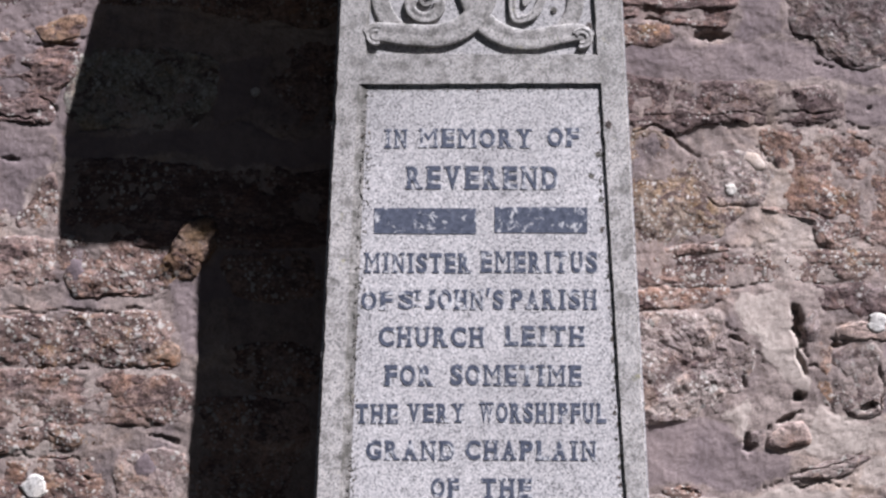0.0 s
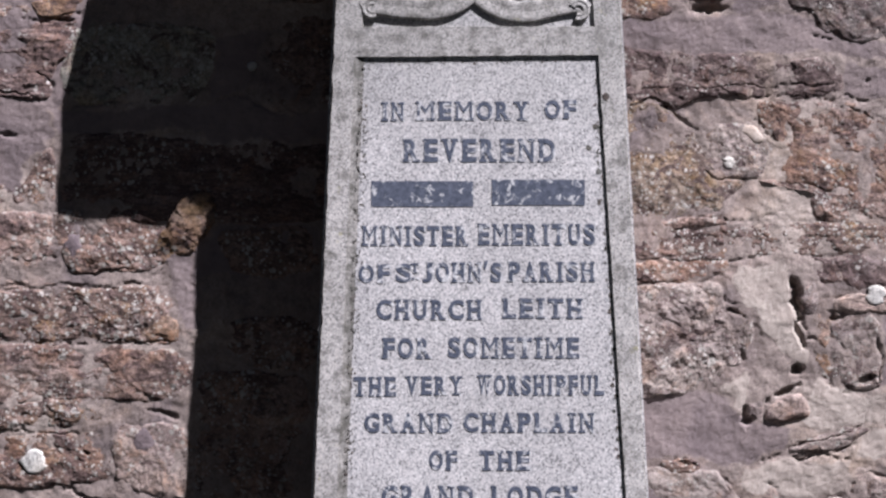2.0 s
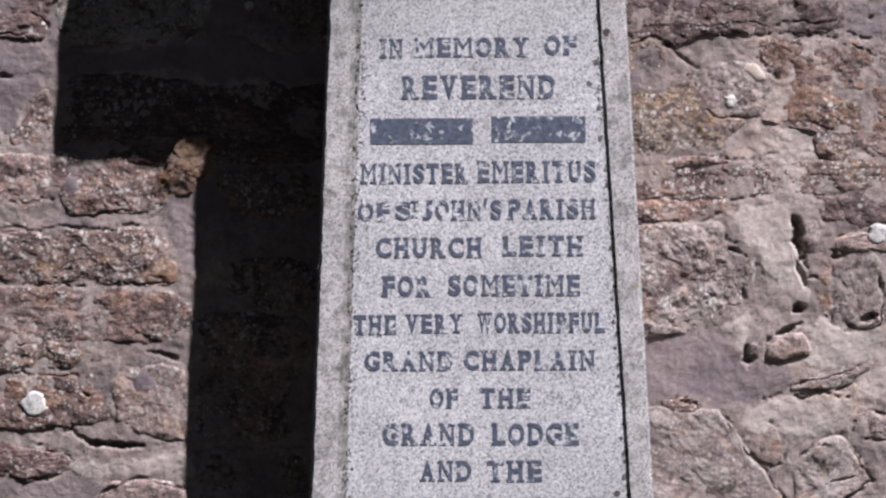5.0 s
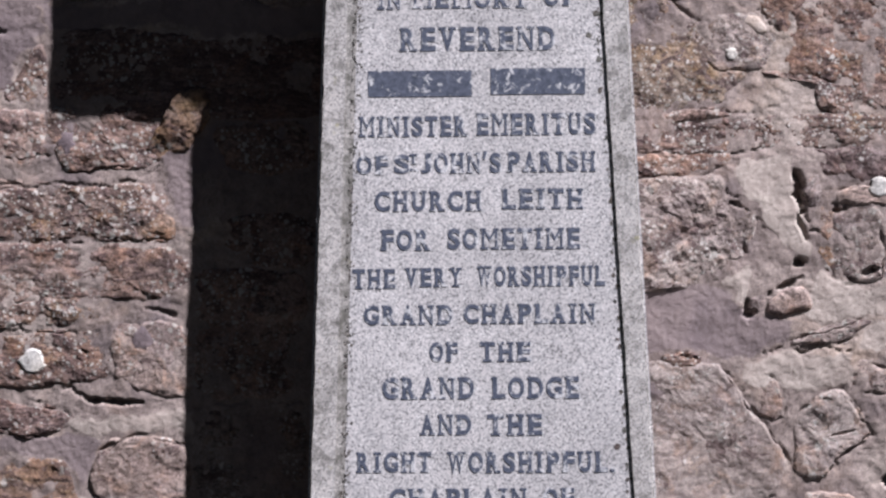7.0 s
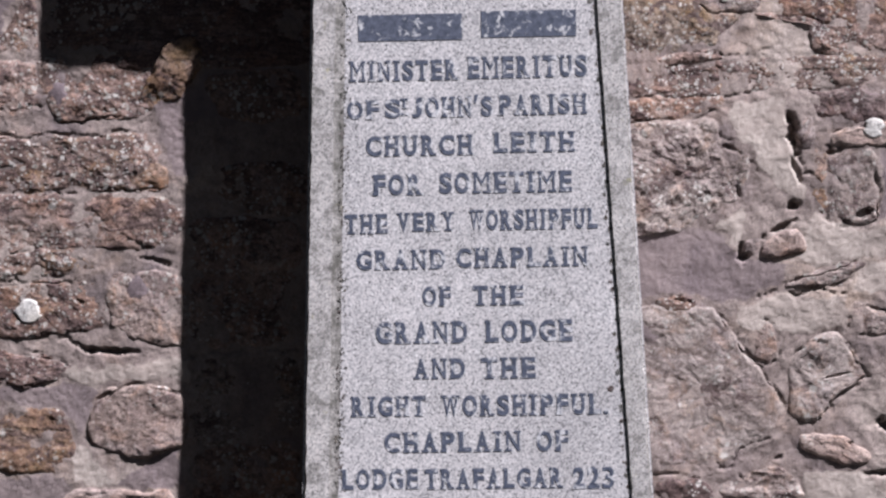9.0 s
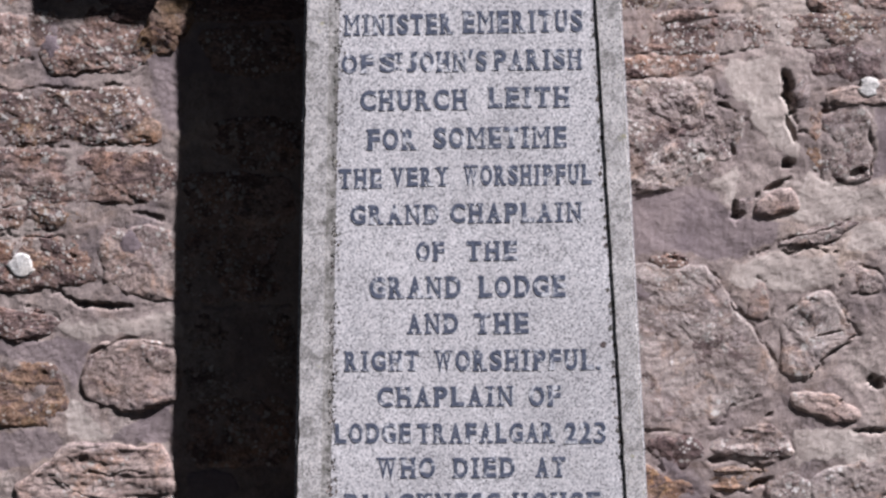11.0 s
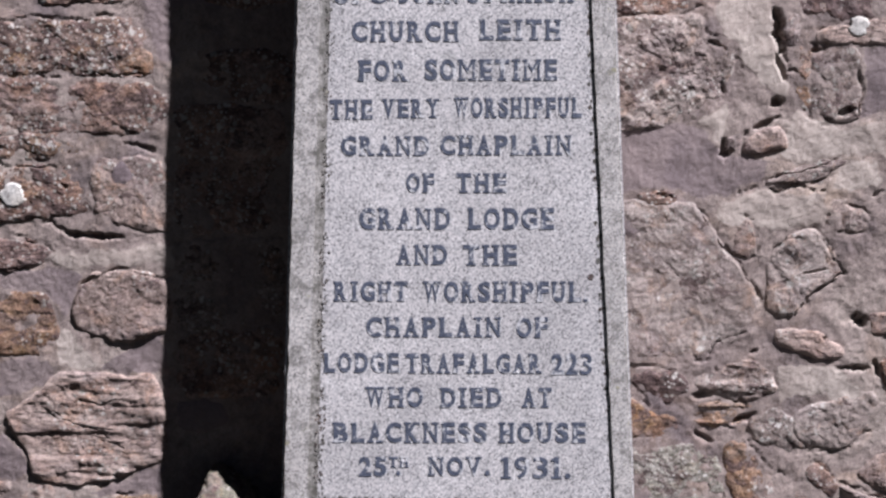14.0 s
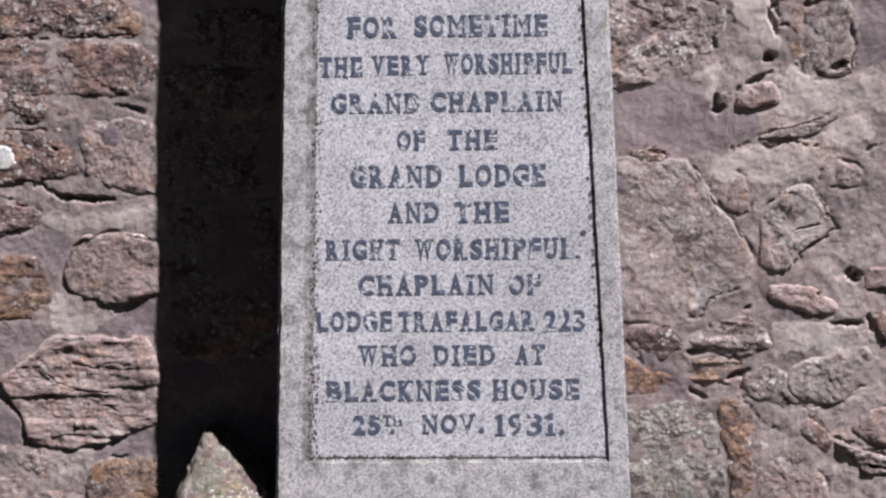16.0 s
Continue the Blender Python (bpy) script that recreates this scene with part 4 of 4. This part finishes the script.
def frame_ring(z0, z1, opening, slopes, label):
    """A raised frame round a sunk panel. slopes: widths of the moulding at the foot, right, top and left."""
    edge = 0.0045
    outer = [(left_x(z0), z0), (right_x(z0), z0), (right_x(z1), z1), (left_x(z1), z1)]
    inset = [(x + (edge if i in (0, 3) else -edge), z) for i, (x, z) in enumerate(outer)]
    foot, right, top, left = slopes
    (ax, az), (bx, bz), (cx, cz), (dx, dz) = opening
    mid = [(ax + 0.40 * left, az + 0.45 * foot), (bx - 0.5 * right, bz + 0.45 * foot), (cx - 0.5 * right, cz - 0.5 * top), (dx + 0.40 * left, dz - 0.5 * top)]
    sunk = [(ax + left, az + foot), (bx - right, bz + foot), (cx - right, cz - top), (dx + left, dz - top)]
    bm = bmesh.new()
    loops = []
    base = [max(2, int(math.hypot(q[0] - p[0], q[1] - p[1]) / 0.006)) for p, q in zip(outer, outer[1:] + outer[:1])]
    for corners, y, wear, seed in ((outer, 0.004, 0.0012, 1), (inset, FACE, 0.0016, 2), (opening, FACE, 0.0010, 3),
                                   (mid, FACE + 0.55 * (FLOOR - FACE), 0.0012, 6),
                                   (sunk, FLOOR, 0.0008, 4)):
        row = []
        for (x0_, z0_), (x1_, z1_), count in zip(corners, corners[1:] + corners[:1], base):
            for k in range(count):
                f = k / count
                x, z = x0_ + (x1_ - x0_) * f, z0_ + (z1_ - z0_) * f
                if k:
                    x += wear * noise.fractal((x * 45 + 9 * seed, z * 45, seed), 0.7, 2.0, 3)
                    if corners is not outer and corners is not inset:
                        z += wear * noise.fractal((x * 45, z * 45 + 7 * seed, seed + 5), 0.7, 2.0, 3)
                row.append(bm.verts.new((x, y, z)))
        loops.append(row)
    for a, b in zip(loops, loops[1:]):
        for i in range(len(a)):
            j = (i + 1) % len(a)
            bm.faces.new((a[i], a[j], b[j], b[i]))
    bm.faces.ensure_lookup_table()
    for f in bm.faces[:len(loops[0])] + bm.faces[-2 * len(loops[0]):]:
        f.material_index = 1
    ob = part("panel_frame", bm, GRANITE_WORN, gravestone, label)
    ob.data.materials.append(GRANITE_DIRTY)
    return ob


LOWER = [(-0.2105, 0.700), (0.2215, 0.697), (0.1660, 1.7165), (-0.1780, 1.7140)]
UPPER = [(-0.1680, 1.7570), (0.1615, 1.7570), (0.1500, 1.99), (-0.1570, 1.99)]
frame_ring(Z_FOOT, Z_RAIL, LOWER, (0.0045, 0.0012, 0.0010, 0.0150), "raised granite frame with a moulded inner edge")
frame_ring(Z_RAIL, Z_TOP, UPPER, (0.0010, 0.0010, 0.0010, 0.0030), "raised granite frame")


def fillet(points, width, y0, y1, name, material, parent, label=""):
    """A rounded band along a line of points in x and z."""
    bm = bmesh.new()
    rows = []
    prof = [(-1.0, 0.0), (-0.98, 0.5), (-0.93, 0.8), (-0.80, 0.95), (-0.55, 1.0), (0.0, 0.86), (0.55, 1.0), (0.80, 0.95), (0.93, 0.8), (0.98, 0.5), (1.0, 0.0)]
    for i, (x, z, scale) in enumerate(points):
        xa, za, _ = points[max(0, i - 1)]
        xb, zb, _ = points[min(len(points) - 1, i + 1)]
        t = Vector((xb - xa, zb - za)).normalized()
        rows.append([bm.verts.new((x - t.y * s * width / 2 * scale, y0 + (y1 - y0) * k, z + t.x * s * width / 2 * scale)) for s, k in prof])
    for a, b in zip(rows, rows[1:]):
        for i in range(len(prof) - 1):
            bm.faces.new((a[i], a[i + 1], b[i + 1], b[i]))
    bm.faces.new(rows[0])
    bm.faces.new(rows[-1])
    bmesh.ops.recalc_face_normals(bm, faces=bm.faces)
    return part(name, bm, material, parent, label)


def arc(cx, cz, r, a0, a1, count=40, squash=1.0):
    return [(cx + r * math.cos(radians(a0 + (a1 - a0) * k / count)), cz + squash * r * math.sin(radians(a0 + (a1 - a0) * k / count)), 1.0)
            for k in range(count + 1)]


def bend(*ctrl, count=14):
    """A smooth line through control points (x, z, scale)."""
    pts = []
    c = [ctrl[0], *ctrl, ctrl[-1]]
    for p0, p1, p2, p3 in zip(c, c[1:], c[2:], c[3:]):
        for k in range(count):
            t = k / count
            pts.append(tuple(0.5 * (2 * b + (d - a) * t + (2 * a - 5 * b + 4 * d - e) * t * t + (3 * b - a - 3 * d + e) * t ** 3)
                             for a, b, d, e in zip(p0, p1, p2, p3)))
    pts.append(ctrl[-1])
    return pts


# carved straps and leaves of the upper panel
RELIEF = FLOOR - 0.0032
fillet(bend((-0.166, 1.782, 0.75), (-0.150, 1.789, 0.85), (-0.110, 1.785, 0.95), (-0.060, 1.785, 1.0), (-0.022, 1.802, 1.0), (0.000, 1.835, 1.0),
            (0.004, 1.880, 1.0), (-0.020, 1.935, 1.0)), 0.034, FLOOR, RELIEF - 0.0008, "carved_strap", GRANITE_CARVED, gravestone)
fillet(bend((0.149, 1.779, 0.8), (0.136, 1.789, 0.8), (0.105, 1.786, 0.9), (0.062, 1.778, 0.95), (0.022, 1.788, 1.0), (-0.008, 1.815, 1.0),
            (-0.030, 1.870, 1.0)), 0.032, FLOOR, RELIEF, "carved_strap", GRANITE_CARVED, gravestone)
fillet(bend((-0.118, 1.790, 0.9), (-0.140, 1.815, 1.0), (-0.148, 1.850, 1.0), (-0.140, 1.900, 1.0)), 0.026, FLOOR, RELIEF + 0.0012, "carved_strap", GRANITE_CARVED, gravestone)
fillet(bend((0.110, 1.792, 0.9), (0.128, 1.820, 1.0), (0.132, 1.870, 1.0)), 0.024, FLOOR, RELIEF + 0.0016, "carved_strap", GRANITE_CARVED, gravestone)
fillet(arc(-0.153, 1.784, 0.0095, 60, 300, 20), 0.011, FLOOR, RELIEF - 0.0012, "carved_hook", GRANITE_CARVED, gravestone)
fillet(arc(0.139, 1.781, 0.0105, 150, -110, 24), 0.011, FLOOR, RELIEF - 0.0012, "carved_hook", GRANITE_CARVED, gravestone)
fillet(arc(-0.084, 1.828, 0.021, 150, 380, squash=0.85), 0.017, FLOOR, RELIEF - 0.0005, "carved_hook", GRANITE_CARVED, gravestone)
fillet(arc(-0.082, 1.836, 0.007, 0, 330, 16), 0.006, FLOOR, RELIEF, "carved_hook", GRANITE_CARVED, gravestone)
fillet(bend((0.040, 1.870, 0.8), (0.042, 1.815, 0.9), (0.055, 1.808, 0.9), (0.076, 1.822, 1.0), (0.092, 1.870, 0.8)), 0.013, FLOOR, RELIEF, "carved_leaf", GRANITE_CARVED, gravestone)
fillet(bend((0.058, 1.860, 0.8), (0.058, 1.830, 1.0), (0.072, 1.850, 0.8)), 0.005, FLOOR, RELIEF + 0.001, "carved_leaf", GRANITE_CARVED, gravestone)

# cross head and stepped plinth
bm = bmesh.new()
head = [(0.205, 1.864), (0.421, 1.884), (0.421, 2.062), (0.381, 2.240), (0.210, 2.43), (0.120, 2.49)]
prism(bm, [(x - 0.026, z) for x, z in head] + [(-x, z) for x, z in head[::-1]], FACE + 0.0006, 0.040)
bmesh.ops.bevel(bm, geom=[e for e in bm.edges], offset=0.004, segments=2, affect="EDGES")
part("cross_head", bm, GRANITE, gravestone)
bm = bmesh.new()
prism(bm, [(-0.285, 0.26), (0.285, 0.26), (0.275, 0.51), (-0.275, 0.51)], -0.05, 0.112)
bmesh.ops.bevel(bm, geom=[e for e in bm.edges], offset=0.012, segments=2, affect="EDGES")
part("plinth", bm, GRANITE_DIRTY, gravestone)
bm = bmesh.new()
prism(bm, [(-0.36, -0.03), (0.36, -0.03), (0.35, 0.265), (-0.35, 0.265)], -0.13, 0.114)
bmesh.ops.bevel(bm, geom=[e for e in bm.edges], offset=0.012, segments=2, affect="EDGES")
part("base_step", bm, GRANITE_DIRTY, gravestone)

ALGAE = rubble("dark_algae", (0.07, 0.066, 0.060), (0.10, 0.095, 0.085), (0.15, 0.14, 0.125), 0.0, 0.0)
DIRT = rubble("grey_dirt", (0.10, 0.095, 0.085), (0.16, 0.15, 0.135), (0.24, 0.225, 0.205), 0.0, 0.0)
YELLOW = rubble("yellow_lichen", (0.30, 0.27, 0.09), (0.36, 0.33, 0.12), (0.42, 0.38, 0.18), 0.0, 0.0)


def growth(x, z, r, material, y=None):
    """A thin spot of algae or lichen on the granite."""
    bm = bmesh.new()
    ring = []
    for k in range(14):
        a = k * math.tau / 14
        q = r * (1 + 0.45 * noise.noise((x * 300 + math.cos(a), z * 300, math.sin(a))))
        ring.append((x + q * math.cos(a), z + 1.15 * q * math.sin(a)))
    y = FLOOR if y is None else y
    prism(bm, ring, y - 0.0005, y + 0.002)
    part("growth", bm, material, gravestone)


for x, z, r in ((0.152, 1.585, 0.0036), (0.162, 1.615, 0.0045), (0.166, 1.551, 0.0040), (0.166, 1.508, 0.0030)):
    growth(x, z, r, ALGAE)
growth(0.1755, 1.658, 0.0045, ALGAE, FACE)
growth(0.118, 1.815, 0.0060, ALGAE)
growth(0.100, 1.822, 0.0040, ALGAE)
growth(0.150, 1.800, 0.0040, ALGAE)
for k in range(30):
    z = 1.44 - 0.020 * k + random.uniform(-0.006, 0.006)
    edge_x = 0.2215 + (0.1660 - 0.2215) * (z - 0.697) / (1.7165 - 0.697)
    growth(edge_x - random.uniform(0.003, 0.009), z, random.uniform(0.0016, 0.0036), ALGAE)
growth(-0.1965, 1.250, 0.0040, YELLOW, FACE + 0.001)
growth(-0.1995, 1.180, 0.0020, YELLOW, FACE + 0.001)
growth(0.1850, 1.020, 0.0040, ALGAE)

def grime(x0, z0, x1, z1, spread, count, y):
    """Many flecks of dirt gathered along the foot of a moulding, thinning to one side."""
    bm = bmesh.new()
    d = Vector((x1 - x0, z1 - z0))
    side = Vector((-d.y, d.x)).normalized()
    for k in range(count):
        f = random.random()
        if noise.noise((f * 14, x0 * 40, 2.2)) < random.uniform(-0.9, 0.5):
            continue
        p = Vector((x0, z0)) + d * f + side * spread * random.random() ** 2
        r = random.uniform(0.0006, 0.0019)
        ring = [bm.verts.new((p.x + r * random.uniform(0.6, 1.2) * math.cos(a), y, p.y + 1.3 * r * random.uniform(0.6, 1.2) * math.sin(a)))
                for a in (m * math.tau / 7 for m in range(7))]
        back = [bm.verts.new(v.co + Vector((0, 0.0008, 0))) for v in ring]
        bm.faces.new(ring)
        for a in range(7):
            b = (a + 1) % 7
            bm.faces.new((ring[b], ring[a], back[a], back[b]))
    tagged(part("grime", bm, DIRT, gravestone), kind="stuff")


grime(LOWER[0][0] + 0.0125, LOWER[0][1] + 0.005, LOWER[3][0] + 0.0125, LOWER[3][1] - 0.002, -0.010, 620, FLOOR - 0.0005)
grime(LOWER[0][0] + 0.0090, LOWER[0][1] + 0.005, LOWER[3][0] + 0.0090, LOWER[3][1] - 0.002, -0.004, 220, FLOOR - 0.0016)
grime(LOWER[0][0] + 0.012, LOWER[0][1] + 0.0048, LOWER[1][0] - 0.002, LOWER[1][1] + 0.0048, 0.0055, 380, FLOOR - 0.0005)
grime(LOWER[1][0] - 0.0015, LOWER[1][1] + 0.004, LOWER[2][0] - 0.0015, LOWER[2][1] - 0.004, 0.009, 300, FLOOR - 0.0005)
grime(LOWER[3][0], LOWER[3][1] - 0.004, LOWER[2][0], LOWER[2][1] - 0.004, -0.008, 130, FLOOR - 0.0005)

# sunk lettered panel
bm = bmesh.new()
prism(bm, [(LOWER[0][0] + 0.013, LOWER[0][1] + 0.008), (LOWER[1][0] - 0.001, LOWER[1][1] + 0.008), (LOWER[2][0] - 0.001, LOWER[2][1] - 0.001),
           (LOWER[3][0] + 0.013, LOWER[3][1] - 0.001)], FLOOR - 0.0002, FLOOR + 0.003)
panel = part("inscribed_panel", bm, GRANITE, gravestone, "sunk granite panel with worn black lettering")

# letters: the built-in font, made bold, with slab serifs
GLYPHS = {}
WEIGHT = {"I": 0.56, "M": 1.22, "W": 1.28, ".": 0.34, "'": 0.34, "J": 0.80, "E": 0.88, "L": 0.86, "F": 0.86, "S": 0.84, "P": 0.9, "T": 0.95,
          "1": 0.62, "2": 0.9, "3": 0.9, "5": 0.9, "9": 0.9}
SERIFS = {"A": "bl br", "B": "tL bL", "D": "tL bL", "E": "tL bL", "F": "tL bl", "H": "tl tr bl br", "I": "tc bc", "J": "tr", "K": "tl tr bl br",
          "L": "tl bL", "M": "tL tR bl br", "N": "tL tr bl", "P": "tL bl", "R": "tL bl br", "T": "bc", "U": "tl tr", "V": "tl tr", "W": "tl tr",
          "Y": "tl tr bc", "1": "bc"}


def glyph(ch):
    """A letter's mesh as points and faces in a box of one by one."""
    if ch not in GLYPHS:
        cu = bpy.data.curves.new("glyph", "FONT")
        cu.body, cu.offset, cu.resolution_u = ch, 0.0 if ch == "M" else 0.016 if ch in "NW934" else 0.040, 4
        ob = bpy.data.objects.new("glyph", cu)
        scene.collection.objects.link(ob)
        bpy.context.view_layer.update()
        me = bpy.data.meshes.new_from_object(ob.evaluated_get(bpy.context.evaluated_depsgraph_get()))
        co = np.array([v.co[:2] for v in me.vertices])
        lo, hi = co.min(0), co.max(0)
        GLYPHS[ch] = ((co - lo) / (hi - lo), [tuple(p.vertices) for p in me.polygons])
        bpy.data.objects.remove(ob)
        bpy.data.curves.remove(cu)
        bpy.data.meshes.remove(me)
    return GLYPHS[ch]


INK = FLOOR - 0.0007


def letter(ch, x, z, w, h):
    """One painted letter in the box with its lower left corner at x, z."""
    bm = bmesh.new()

    def slab(x0, z0, x1, z1, y):
        vs = [bm.verts.new(p) for p in ((x0, y, z0), (x1, y, z0), (x1, y, z1), (x0, y, z1))]
        bm.faces.new(vs)

    if ch == ".":
        co, faces = glyph("O")
        ring = [(x + w * (0.5 + 0.5 * math.cos(k * 0.5236)), z + w * (0.5 + 0.5 * math.sin(k * 0.5236))) for k in range(12)]
        bm.faces.new([bm.verts.new((a, INK, b)) for a, b in ring])
    elif ch == "'":
        bm.faces.new([bm.verts.new((a, INK, b)) for a, b in ((x, z + 0.66 * h), (x + 0.45 * w, z + 0.66 * h), (x + w, z + 1.08 * h), (x + 0.2 * w, z + 1.08 * h))])
    else:
        marks = SERIFS.get(ch, "").split()
        ml = 0.08 * w if any(m[1] in "lL" for m in marks) else 0.0
        mr = 0.08 * w if any(m[1] in "rR" for m in marks) else 0.0
        x0, x1 = (x + 0.27 * w, x + 0.73 * w) if ch in "I1" else (x + ml, x + w - mr)
        co, faces = glyph(ch)
        vs = [bm.verts.new((x0 + (x1 - x0) * u, INK, z + h * v)) for u, v in co]
        for f in faces:
            bm.faces.new([vs[i] for i in f])
        th = 0.105 * h
        if ch == "1":
            slab(x, z + 0.80 * h, x + 0.4 * w, z + 0.92 * h, INK - 0.0001)
        for m in marks:
            za = z + h - th if m[0] == "t" else z
            a, b = {"l": (0, 0.42), "r": (0.58, 1.0), "L": (0, 0.30), "R": (0.7, 1.0), "c": (0.02, 0.98) if ch in "I1" else (0.22, 0.78)}[m[1]]
            slab(x + a * w, za, x + b * w, za + th, INK - 0.0001)
    for f in bm.faces:
        f.normal_update()
        if f.normal.y > 0:
            f.normal_flip()
    # a pale copy shifted right and down paints each letter's sunlit edge
    for f in list(bm.faces):
        glint = bm.faces.new([bm.verts.new(v.co + Vector((0.0007, 0.0003, -0.0008))) for v in f.verts])
        glint.material_index = 1
    rim = [(l.vert, l.link_loop_next.vert) for f in bm.faces if not f.material_index for l in f.loops if len(l.edge.link_faces) == 1]
    back = {}
    for pair in rim:
        for v in pair:
            if v not in back:
                back[v] = bm.verts.new(v.co + Vector((0, 0.0009, 0)))
    for a, b in rim:
        bm.faces.new((b, a, back[a], back[b]))
    part("letter", bm, PAINT, panel).data.materials.append(EDGE_GLINT)


def line(*words):
    """One line of the inscription: words with left and right end, foot and height in metres."""
    for text, x0, x1, z, h in words:
        gap = 0.17
        total = sum(WEIGHT.get(c, 1.0) for c in text) + gap * (len(text) - 1)
        unit, x = (x1 - x0) / total, x0
        for c in text:
            w = WEIGHT.get(c, 1.0) * unit
            letter(c, x, z, w, h)
            x += w + gap * unit


def bar(x0, x1, z, h):
    """A plain painted bar in place of a name."""
    bm = bmesh.new()
    prism(bm, [(x0, z), (x1, z), (x1, z + h), (x0, z + h)], INK, INK + 0.0009)
    part("painted_bar", bm, PAINT, panel)


line(("IN", -0.140, -0.107, 1.623, 0.027), ("MEMORY", -0.091, 0.069, 1.624, 0.027), ("OF", 0.090, 0.135, 1.626, 0.027))
line(("REVEREND", -0.109, 0.105, 1.565, 0.033))
bar(-0.153, -0.010, 1.502, 0.036)
bar(0.016, 0.146, 1.504, 0.036)
line(("MINISTER", -0.166, -0.017, 1.447, 0.028), ("EMERITUS", -0.004, 0.160, 1.448, 0.030))
line(("OF", -0.170, -0.126, 1.395, 0.026), ("S", -0.118, -0.096, 1.396, 0.026), ("T", -0.097, -0.086, 1.409, 0.014), ("..", -0.096, -0.086, 1.399, 0.010), ("JOHN'S", -0.081, 0.030, 1.396, 0.028), ("PARISH", 0.038, 0.159, 1.397, 0.028))
line(("CHURCH", -0.145, 0.002, 1.344, 0.028), ("LEITH", 0.030, 0.142, 1.346, 0.028))
line(("FOR", -0.137, -0.068, 1.290, 0.029), ("SOMETIME", -0.045, 0.137, 1.291, 0.029))
line(("THE", -0.176, -0.117, 1.238, 0.027), ("VERY", -0.104, -0.025, 1.240, 0.026), ("WORSHIPFUL", -0.005, 0.171, 1.240, 0.028))
line(("GRAND", -0.161, -0.039, 1.188, 0.027), ("CHAPLAIN", -0.024, 0.157, 1.189, 0.027))
line(("OF", -0.071, -0.032, 1.137, 0.027), ("THE", -0.002, 0.068, 1.137, 0.027))
line(("GRAND", -0.136, -0.010, 1.086, 0.030), ("LODGE", 0.014, 0.134, 1.086, 0.030))
line(("AND", -0.085, -0.014, 1.037, 0.028), ("THE", 0.008, 0.083, 1.036, 0.029))
line(("RIGHT", -0.172, -0.069, 0.986, 0.028), ("WORSHIPFUL.", -0.048, 0.182, 0.985, 0.029))
line(("CHAPLAIN", -0.127, 0.061, 0.936, 0.028), ("OF", 0.082, 0.126, 0.935, 0.029))
line(("LODGE", -0.187, -0.081, 0.886, 0.028), ("TRAFALGAR", -0.072, 0.118, 0.885, 0.028), ("223", 0.131, 0.188, 0.883, 0.030))
line(("WHO", -0.129, -0.048, 0.837, 0.029), ("DIED", -0.024, 0.062, 0.837, 0.028), ("AT", 0.090, 0.132, 0.837, 0.028))
line(("BLACKNESS", -0.175, 0.042, 0.787, 0.029), ("HOUSE", 0.058, 0.180, 0.787, 0.029))
line(("25", -0.138, -0.099, 0.739, 0.028), ("TH", -0.096, -0.068, 0.752, 0.015), (".", -0.086, -0.079, 0.740, 0.010), ("NOV.", -0.041, 0.046, 0.740, 0.027), ("1931.", 0.061, 0.159, 0.736, 0.031))
